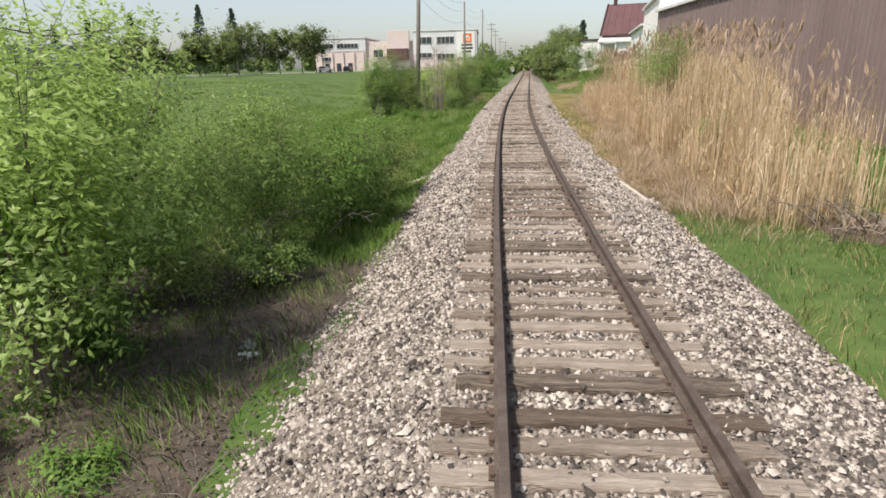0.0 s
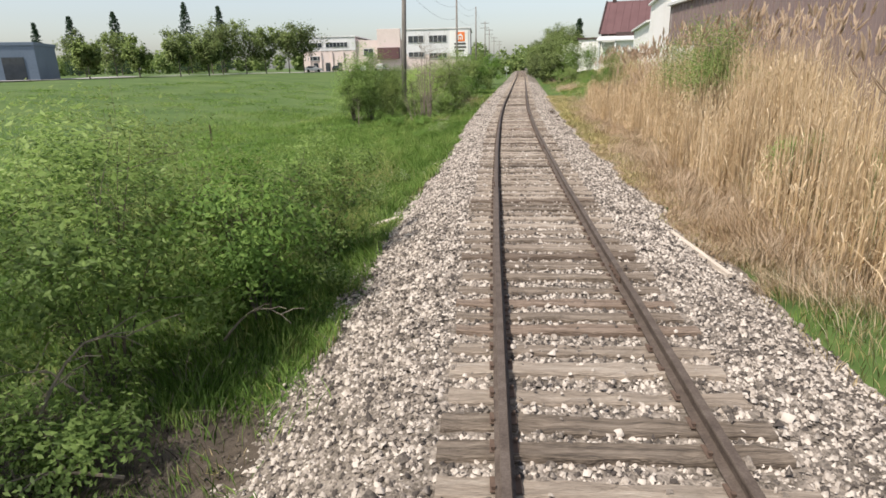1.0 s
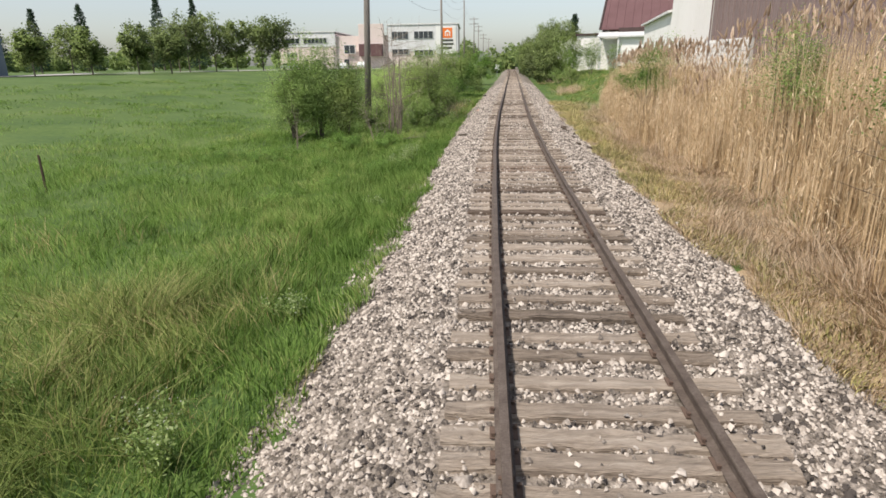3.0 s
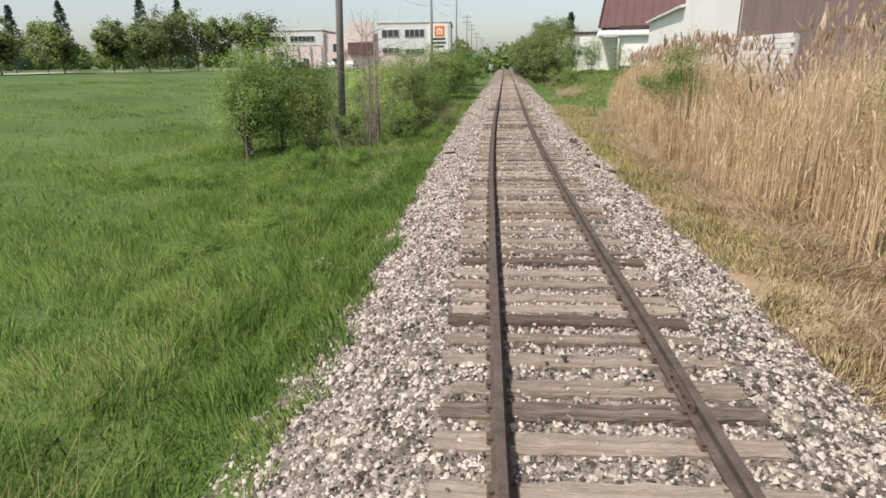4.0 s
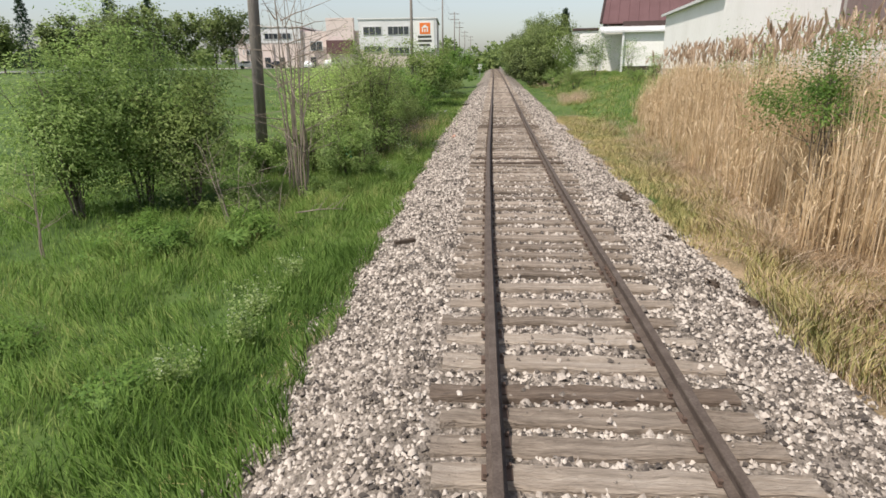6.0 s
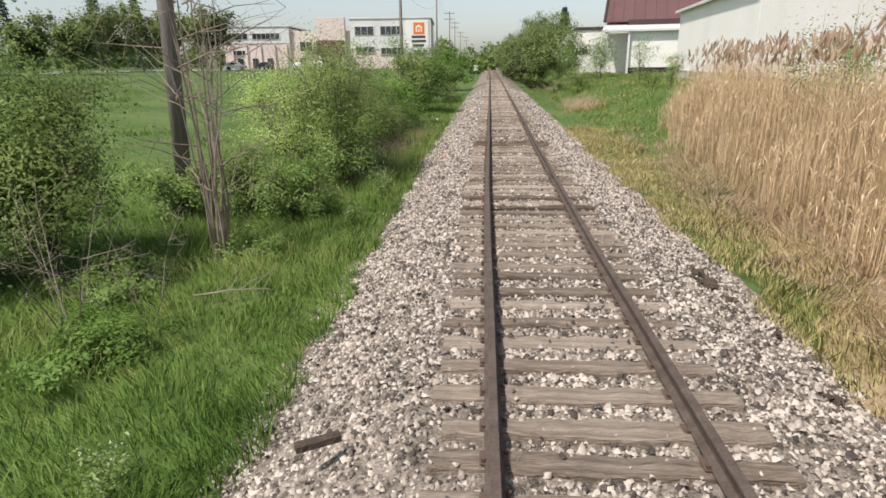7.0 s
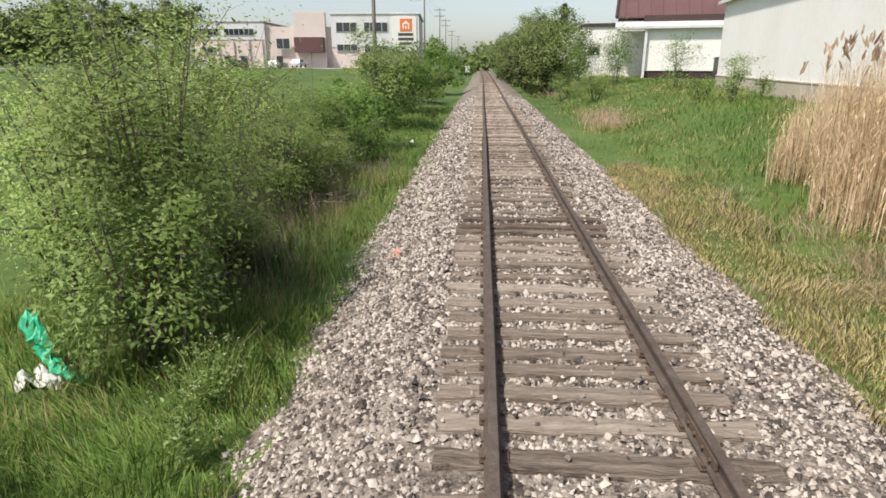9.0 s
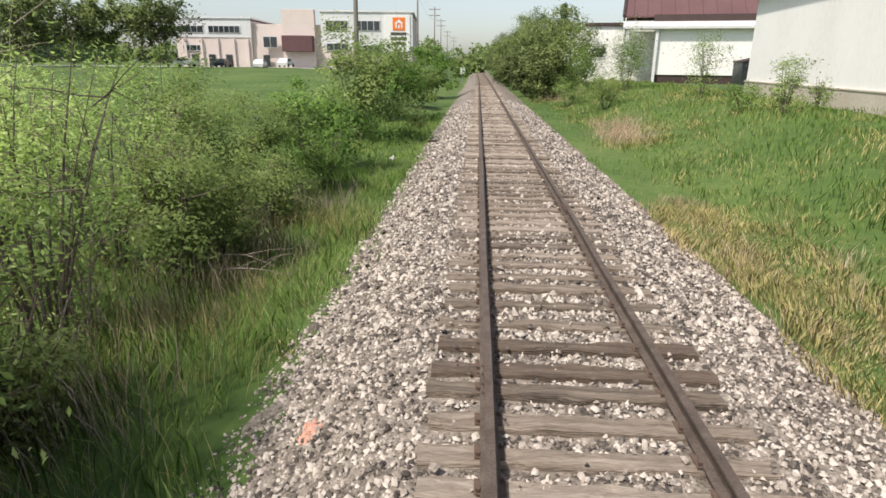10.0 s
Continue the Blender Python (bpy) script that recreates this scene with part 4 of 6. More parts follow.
shrub("bramble_thicket", "low leafy undergrowth over dark soil", -4.5, 4.3, 0.4, 0.5, 900, 0.045, M_LEAF_DARK, 62, 10, low=0.02, r0=0.006)
shrub("bramble_thicket", "low leafy undergrowth over dark soil", -6.0, 6.3, 0.9, 0.9, 2600, 0.05, M_LEAF_DARK, 63, 10, low=0.02, r0=0.008)
shrub("bramble_thicket", "low leafy weeds in the meadow", -4.3, 40.4, 0.7, 0.9, 3000, 0.05, M_LEAF_DARK, 64, 12, low=0.02, r0=0.006)
shrub("bramble_thicket", "low leafy weeds in the meadow", -5.9, 39.6, 0.8, 1.1, 3400, 0.05, M_LEAF_DARK, 65, 12, low=0.02, r0=0.006)
shrub("bramble_thicket", "low leafy weeds in the meadow", -5.3, 42.6, 0.7, 0.9, 2600, 0.05, M_LEAF, 66, 12, low=0.02, r0=0.006)
shrub("bramble_thicket", "low leafy weeds in the meadow", -3.9, 44.6, 0.7, 0.8, 2400, 0.05, M_LEAF, 67, 12, low=0.02, r0=0.006)
shrub("willow_shrub", "large green willow shrub at the foot of the ballast", -9.4, 10.6, 4.2, 2.2, 11000, 0.075, M_LEAF, 12, 12, slim=0.33)
shrub("bramble_thicket", "dense tangled green thicket on the bank", -5.2, 10.8, 3.1, 1.6, 7500, 0.062, M_LEAF, 13, 16, low=0.02, r0=0.014)
shrub("bramble_thicket", "dense tangled green thicket on the bank", -6.3, 13.4, 3.2, 1.9, 8000, 0.062, M_LEAF_OLIVE, 14, 16, low=0.02, r0=0.014)
shrub("bramble_thicket", "dense tangled green thicket on the bank", -4.6, 13.4, 2.1, 1.2, 5200, 0.062, M_LEAF_OLIVE, 15, 14, low=0.02, r0=0.012)
shrub("bramble_thicket", "dense tangled green thicket on the bank", -8.6, 15.4, 2.2, 1.8, 8000, 0.062, M_LEAF_DARK, 16, 14, low=0.02, r0=0.012)
shrub("bramble_thicket", "dense tangled green thicket on the bank", -4.0, 12.4, 2.7, 1.05, 6500, 0.057, M_LEAF_DARK, 33, 12, low=0.02, r0=0.012)
shrub("bramble_thicket", "dense tangled green thicket on the bank", -3.9, 15.2, 2.3, 1.1, 6000, 0.057, M_LEAF, 34, 12, low=0.02, r0=0.012)
shrub("bramble_thicket", "low weedy thicket with dry stems on the bank", -6.2, 18.6, 1.15, 1.6, 5000, 0.05, M_LEAF, 18, 18, low=0.02, r0=0.008)
shrub("bramble_thicket", "low weedy thicket with dry stems on the bank", -9.0, 19.8, 1.1, 1.8, 5000, 0.05, M_LEAF, 19, 18, low=0.02, r0=0.008)
shrub("willow_shrub", "rounded green shrub in the meadow beside a pole", -8.8, 41.8, 3.7, 1.1, 9000, 0.062, M_LEAF, 21, 10, low=0.1, thick=1.3)
shrub("willow_shrub", "rounded green shrub in the meadow beside a pole", -8.1, 43.4, 4.5, 1.3, 14000, 0.064, M_LEAF, 52, 10, low=0.08, thick=1.25)
shrub("willow_shrub", "pale green shrub in the meadow beside a pole", -6.8, 43.2, 3.8, 1.1, 10000, 0.06, M_LEAF_OLIVE, 53, 10, low=0.05, thick=1.2)
for k, (x, y, h, sp, n, m) in enumerate(((-3.0, 50.4, 2.3, 0.8, 6000, M_LEAF), (-3.4, 51.8, 4.6, 1.3, 12000, M_LEAF_OLIVE), (-3.4, 58.2, 2.6, 0.8, 5500, M_LEAF_OLIVE), (-3.3, 54.0, 1.7, 0.7, 3600, M_LEAF_OLIVE), (-2.9, 61.8, 1.7, 0.9, 4500, M_LEAF_OLIVE), (-2.4, 65.6, 1.8, 1.0, 4200, M_LEAF_DARK))):
    shrub("willow_shrub", "leafy green shrub in the row beside the line", x, y, h, sp, n, 0.062, m, 700 + k, 12, low=0.04, thick=0.7)
for k, (x, y, h, sp, n) in enumerate(((-8.0, 36.5, 0.65, 0.8, 2600), (-8.9, 37.0, 0.5, 0.7, 1800), (-10.4, 36.9, 0.5, 0.8, 1800), (-7.6, 34.9, 0.35, 0.8, 1400), (-6.2, 35.8, 0.4, 0.7, 1400), (-5.0, 32.6, 0.35, 0.7, 1300), (-5.9, 30.2, 0.35, 0.8, 1400), (-3.9, 34.5, 0.4, 0.5, 1200))):
    shrub("nettle_clump", "dark green clump of leafy weeds in the meadow", x, y, h, sp, n, 0.042, M_LEAF_DARK, 720 + k, 14, "weed", "weed clumps", low=0.02, r0=0.005, slim=0.5)
shrub("willow_shrub", "low leafy shrub beside the line", -3.15, 47.0, 1.35, 0.5, 2400, 0.055, M_LEAF, 35, 8, low=0.03)
shrub("willow_shrub", "low leafy shrub beside the line", -3.85, 47.3, 1.5, 0.7, 4500, 0.058, M_LEAF, 32, 10, low=0.03)
shrub("willow_shrub", "low leafy shrub beside the line", -4.9, 47.6, 1.8, 0.9, 6000, 0.06, M_LEAF_OLIVE, 37, 10, low=0.03)
shrub("willow_shrub", "low rounded green shrub beside the line", -6.4, 47.4, 1.6, 1.2, 5000, 0.064, M_LEAF, 22, 10, low=0.05)
shrub("willow_shrub", "tall spreading green shrub beside the line", -3.7, 52.9, 4.7, 1.3, 13000, 0.05, M_LEAF_SPRING, 23, 14, low=0.05, thick=0.55)
shrub("willow_shrub", "tall spreading green shrub beside the line", -4.8, 52.2, 3.6, 1.3, 9500, 0.055, M_LEAF_SPRING, 38, 14, low=0.1, thick=0.55)
shrub("willow_shrub", "tall spreading olive shrub beside the line", -4.0, 55.8, 4.0, 1.4, 8000, 0.052, M_LEAF_SPRING, 39, 14, low=0.04, thick=0.55)
shrub("willow_shrub", "spreading green shrub beside the line", -6.6, 56.4, 3.8, 1.5, 6500, 0.062, M_LEAF_SPRING, 24, 12, low=0.08, thick=0.7)
shrub("willow_shrub", "spreading green shrub beside the line", -4.9, 59.0, 3.6, 1.5, 7500, 0.058, M_LEAF_SPRING, 25, 12, low=0.1, thick=0.7)
shrub("willow_shrub", "low spreading shrub beside the line", -3.3, 59.6, 2.0, 1.1, 6000, 0.066, M_LEAF_OLIVE, 20, 12, low=0.06)
shrub("willow_shrub", "spreading green shrub beside the line", -7.6, 60.5, 3.6, 1.7, 6500, 0.072, M_LEAF_PALE, 43, 12, low=0.06, thick=0.7)
shrub("willow_shrub", "spreading green shrub beside the line", -4.2, 63.6, 3.0, 1.9, 8000, 0.07, M_LEAF_OLIVE, 26, 12, low=0.06)
shrub("willow_shrub", "spreading green shrub beside the line", -6.6, 65.5, 3.4, 1.9, 8000, 0.078, M_LEAF, 44, 12, low=0.06)
shrub("willow_shrub", "dark green shrub beside the line", -3.2, 68.6, 3.0, 1.7, 4800, 0.121, M_LEAF_DARK, 27, 10)
shrub("willow_shrub", "dark green shrub beside the line", -2.8, 76.5, 5.2, 2.5, 4800, 0.135, M_LEAF_OLIVE, 28, 10)
shrub("willow_shrub", "dark green shrub beside the line", -2.0, 86.0, 4.9, 2.6, 4800, 0.149, M_LEAF_DARK, 29, 10)
shrub("willow_shrub", "dark green shrub beside the line", -1.4, 97.0, 3.6, 2.6, 4200, 0.176, M_LEAF_OLIVE, 30, 10)
shrub("willow_shrub", "dark green shrub beside the line", 0.4, 110.0, 4.8, 3.6, 4200, 0.203, M_LEAF_DARK, 31, 10)
# bare, leafless shrubs
for x, y, h, sp, n, sd, r0 in ((-4.35, 44.3, 6.0, 0.55, 9, 41, 0.03), (-4.85, 45.3, 5.8, 0.8, 4, 42, 0.042), (-4.9, 40.7, 2.4, 1.9, 6, 48, 0.014), (-4.4, 41.6, 1.9, 1.5, 5, 50, 0.011), (-5.2, 53.6, 4.2, 1.4, 9, 49, 0.026), (-8.06, 39.3, 2.3, 0.4, 2, 44, 0.02), (-5.8, 57.5, 4.4, 1.5, 10, 45, 0.026), (-3.9, 56.3, 3.4, 0.9, 7, 46, 0.022), (-4.6, 60.5, 3.2, 1.3, 10, 47, 0.026)):
    z = float(terrain(x, y)) - 0.05
    s = thing("bare_shrub", "leafless grey-brown shrub with thin upright stems", "shrub", "bare shrubs", at=(x, y, z))
    g, gt = Geo(), Geo()
    limbs(g, gt, (0, 0, 0), h, sp, n, r0, 4, sd, 5, 0.3)
    part("stem", g, M_TWIG, s)
    tagged(part("twig_spray", gt, M_TWIG, s), kind="stuff")

# right-hand side trees and shrubs
conifer(22.6, 158, 12.0, 2.2, 51)
for k, (x, y, h, sp, m) in enumerate(((9.9, 101, 4.4, 1.8, M_TREE), (12.8, 104, 5.6, 2.0, M_LEAF_OLIVE), (11.2, 113, 6.6, 2.6, M_TREE), (17.5, 150, 9.6, 4.4, M_TREE), (14.6, 132, 8.0, 3.2, M_TREE), (13.0, 120, 6.6, 2.8, M_TREE_DARK), (16.0, 142, 9.0, 3.6, M_TREE_DARK), (20.5, 170, 10.5, 4.6, M_TREE), (18.0, 190, 9.5, 4.2, M_TREE_DARK), (24, 205, 11, 5, M_TREE), (12.4, 126, 7.4, 2.2, M_LEAF_OLIVE), (13.6, 163, 7.8, 2.6, M_TREE_DARK), (15.4, 180, 7.8, 2.8, M_TREE), (16.8, 212, 8.2, 3.0, M_TREE_DARK), (19.6, 240, 9.0, 3.4, M_TREE), (9.4, 108, 4.2, 1.7, M_TREE_DARK), (14.6, 117, 7.6, 2.2, M_TREE), (10.6, 136, 5.8, 2.2, M_TREE), (12.2, 150, 6.8, 2.5, M_LEAF_OLIVE), (10.4, 124, 4.8, 1.9, M_TREE_DARK))):
    tree("deciduous_tree", "young leafy tree beside the line", x, y, h * 1.08, sp, 6500, 0.17, m, 60 + k, 0.08, 0.12, "trackside trees")
for k, (x, y, h, sp, n, m) in enumerate(((14.2, 92.5, 4.4, 1.3, 700, M_BLOSSOM), (12.6, 99.0, 5.0, 1.5, 600, M_BLOSSOM))):
    s = shrub("blossom_tree", "small tree in white blossom near the barn", x, y, h, sp, n, 0.13, m, 80 + k, 6, "tree", "blossom trees", 0.3)
    part("foliage", fast_mesh("foliage", *leaves(np.random.default_rng(90 + k).normal(size=(3600, 3)) * (sp * 0.5, sp * 0.5, h * 0.2) + (0, 0, h * 0.55), 0.14)), M_LEAF, s)
for k, (x, y, h, sp, n, m) in enumerate(((13.3, 71.0, 2.0, 0.7, 1500, M_LEAF_PALE), (12.6, 72.6, 1.2, 0.7, 1200, M_LEAF), (14.9, 71.6, 1.3, 0.35, 500, M_LEAF_PALE), (14.2, 80.0, 3.6, 0.9, 1800, M_LEAF), (11.0, 86, 2.2, 1.6, 3000, M_LEAF_OLIVE), (10.2, 93, 2.4, 1.8, 3000, M_LEAF), (9.8, 49.5, 4.2, 0.7, 2600, M_LEAF_PALE))):
    shrub("elder_shrub", "green leafy shrub growing among reeds and grass", x, y, h, sp, n, 0.07, m, 100 + k, 6)
for k, (x, y, h, sp, n, m) in enumerate(((5.75, 22.6, 3.9, 0.6, 4200, M_LEAF_OLIVE), (6.55, 29.4, 3.6, 0.6, 3600, M_LEAF), (5.7, 23.8, 3.3, 0.5, 2200, M_LEAF_DARK), (6.2, 39.8, 3.5, 0.5, 2800, M_LEAF_DARK), (6.8, 40.4, 3.3, 0.4, 1800, M_LEAF_DARK), (5.6, 17.6, 1.5, 0.5, 1800, M_LEAF))):
    shrub("elder_shrub", "green elder bush standing among dry reeds", x, y, h * 1.12, sp, n * 1.6, 0.042, m, 200 + k, 6, low=0.56, r0=0.022)

# tree row and spruces across the meadow
for k, (x, y, h, sp, m) in enumerate(((-66, 118, 6.0, 2.0, M_LEAF_OLIVE), (-60, 122, 6.2, 2.1, M_TREE), (-56, 126, 6.0, 2.2, M_TREE), (-60, 142, 9.0, 3.6, M_TREE_DARK), (-56, 146, 9.5, 3.8, M_TREE), (-52, 148, 8.8, 3.6, M_TREE), (-47, 150, 9.0, 3.6, M_TREE), (-44, 152, 9.4, 3.8, M_TREE_DARK), (-72, 112, 5.6, 2.0, M_LEAF_OLIVE), (-84, 140, 8, 3.2, M_TREE), (-98, 150, 9, 4, M_TREE_DARK), (-72, 150, 9, 4.0, M_TREE_DARK), (-66, 150, 9, 4.0, M_TREE))):
    tree("deciduous_tree", "leafy street tree at the edge of the meadow", x, y, h * 1.25, sp * 1.2, 3300, 0.33, m, 120 + k, 0.28, 0.14, "street trees")
for k, (x, y, h, sp) in enumerate(((-104, 218, 21.5, 5.4), (-91, 216, 20.0, 4.4), (-122, 205, 18.5, 5.0), (-134, 200, 17.0, 4.4), (-150, 205, 16, 3.4))):
    conifer(x, y, h * 1.13, sp, 150 + k)

# far woods at the end of the line and round the horizon
pts = []
for x0, x1, y0, y1, h, n in ((-6, 60, 330, 420, 12, 26), (-220, -30, 260, 330, 9, 46), (-400, -120, 240, 330, 10, 46), (40, 240, 190, 330, 10, 36), (5, 14, 205, 300, 4, 14)):
    for _ in range(n):
        c = np.array([rng.uniform(x0, x1), rng.uniform(y0, y1), 0])
        hh, m = h * rng.uniform(0.6, 1.15), 210
        d = unit(m) * (rng.uniform(0.3, 1, m) ** 0.4)[:, None]
        q = c + d * (hh * 0.42, hh * 0.42, hh * 0.5) + (0, 0, hh * 0.5 + float(terrain(c[0], c[1])))
        pts.append(q + rng.normal(0, 0.3, (m, 3)))
woods = part("far_woods", fast_mesh("far_woods", *leaves(np.concatenate(pts), 1.7, slim=0.8)), M_TREE)
tagged(woods, "distant green woods along the horizon", "woods", kind="stuff")

# ---- grass, reeds ----
def lawn(name, label, n, u0, u1, y0, y1, height, width, material, lean=0.5, clump=0.0, test=None, fall=0.0, lift=0.0):
    u, y = rng.uniform(u0, u1, n), rng.uniform(y0, y1, n)
    if fall:
        u = np.maximum(u1 - rng.exponential(fall, n), u0 + rng.uniform(0, 4, n))
    if clump:
        k = max(8, n // 60)
        cu, cy = rng.uniform(u0, u1, k), rng.uniform(y0, y1, k)
        i = rng.integers(0, k, n)
        u, y = cu[i] + rng.normal(0, clump, n), cy[i] + rng.normal(0, clump, n)
    x = u + xc(y)
    if test is not None:
        keep = test(u, y)
        x, y = x[keep], y[keep]
    p = on_ground(x, y, lift - 0.02)
    hv = height * (0.8 + 0.3 * np.sin(0.9 * x + 0.4 * y) * np.sin(0.7 * y - 0.3 * x) + 0.4 * np.sin(3.1 * x + 1.1 * y) * np.sin(2.3 * y - 1.4 * x)).clip(0.25)
    turn = 2.4 * np.sin(0.8 * x + 0.5 * y) + 1.9 * np.sin(1.3 * y - 0.9 * x + 1) + 1.1 * np.sin(3.3 * x + 2.1 * y)
    v, f = blades(p, hv, width, lean, turn)
    me = soften(fast_mesh(name, v, f), np.array([0, 0, 1.0]) + rng.normal(0, 0.22, v.shape))
    return tagged(part(name, me, material), label, "grass", kind="stuff")


def rag(u, y, edge):
    return u < edge + 0.25 * np.sin(1.3 * y) + 0.18 * np.sin(3.1 * y + 1)


def bank_edge(u, y):
    """Where the meadow meets the ballast: an uneven line with tongues of grass and bays of stone."""
    e = np.interp(y, [3, 7, 11, 18, 21, 25, 30, 35, 45, 53, 54.6, 56, 60], [-3.4, -3.15, -2.85, -3.0, -2.75, -2.5, -2.55, -2.75, -2.85, -2.9, -3.5, -3.1, -3.0])
    e = e + 0.32 * np.exp(-((y - 29.3) / 0.45) ** 2) - 0.35 * np.exp(-((y - 30.6) / 0.5) ** 2) - 0.3 * np.exp(-((y - 28.3) / 0.4) ** 2)
    return u < e + 0.10 * np.sin(2.3 * y) + 0.08 * np.sin(5.1 * y + 1) + 0.06 * np.sin(11 * y)


lawn("meadow_grass", "lush green meadow grass beside the ballast", 215000, -20, -2.3, 2, 52, 0.30, 0.015, M_GRASS, 0.75, 0, lambda u, y: bank_edge(u, y) & ((y > 10.5 + 0.8 * np.sin(2 * u)) | (rng.random(len(u)) < 0.04)), fall=5.0)
lawn("meadow_grass", "lush green meadow grass beside the ballast", 26000, -8, -2.6, 50, 90, 0.32, 0.022, M_GRASS, 0.7, 0, bank_edge)
lawn("meadow_tussocks", "soft grass tussocks across the meadow", 46000, -45, -9, 14, 95, 0.26, 0.03, M_GRASS, 1.2, 0.42)
lawn("meadow_tufts", "taller grass tufts in the meadow", 16000, -9, -3.2, 25, 45, 0.42, 0.012, M_GRASS, 0.8, 0.18)
lawn("edge_grass", "fine pale grass at the rim of the ballast", 9000, -3.4, -2.4, 9, 62, 0.17, 0.008, M_VERGE, 1.1, 0.16, bank_edge)
lawn("verge_grass", "short green and tan grass on the verge", 26000, 2.6, 6.0, 1, 62, 0.21, 0.010, M_DRY, 0.9, 0, lambda u, y: rag(-u, y, -2.75) & ((y < 13) | (y > 46) | (rng.random(len(u)) < 0.4)))
lawn("verge_grass", "short olive-green grass between the ballast and the reeds", 60000, 2.55, 5.0, 20, 62, 0.20, 0.012, M_VERGE, 0.9, 0, lambda u, y: rag(-u, y, -2.72) & (u < 3.5 + 0.045 * (y - 24) + 0.4 * np.sin(0.9 * y) + 0.3 * rng.random(len(u))), lift=0.06)
lawn("verge_grass", "short green grass on the verge", 16000, 2.6, 5.0, 1, 110, 0.20, 0.013, M_GRASS, 0.8, 0.25, lambda u, y: rag(-u, y, -2.7) & ((y < 12) | ((y > 50) & (rng.random(len(u)) < 0.22)) | ((y > 27) & (rng.random(len(u)) < 0.2))))
lawn("verge_grass", "green grass between the reeds and the shed", 16000, 4.8, 11.8, 6, 30, 0.34, 0.014, M_GRASS, 0.8, 0, lambda u, y: np.hypot((u - 6.1) / 1.1, (y - 11.3) / 1.0) > 1)
lawn("bank_grass", "lush green grass on the bank below the white building", 36000, 4.5, 14, 54, 115, 0.30, 0.024, M_GRASS, 0.7)
lawn("bank_grass", "yellowish grass on the bank below the white building", 12000, 4.2, 14, 54, 110, 0.30, 0.02, M_VERGE, 0.8, 0.5)


def reed_foot(y):
    """Distance from the track at which upright reeds begin."""
    return np.interp(y, [11, 16, 20, 24, 27, 32, 36, 43, 50, 55, 59, 62], [3.9, 4.2, 4.4, 4.7, 5.1, 5.2, 4.6, 4.9, 5.3, 5.9, 6.6, 8.0]) + 0.22 * np.sin(1.9 * y) + 0.16 * np.sin(4.7 * y)


def reed_height(u, y):
    """Height of the stand: tall to the south, with a thin low gap slanting through its middle."""
    gap = y - 32.6 - 1.6 * (u - 4.1)
    return np.interp(y, [11, 15, 20, 32, 37, 43, 48, 54, 60], [2.1, 3.1, 3.85, 3.8, 3.4, 3.5, 3.2, 2.9, 2.5]) * (1 - 0.40 * np.exp(-(gap / 1.7) ** 2))


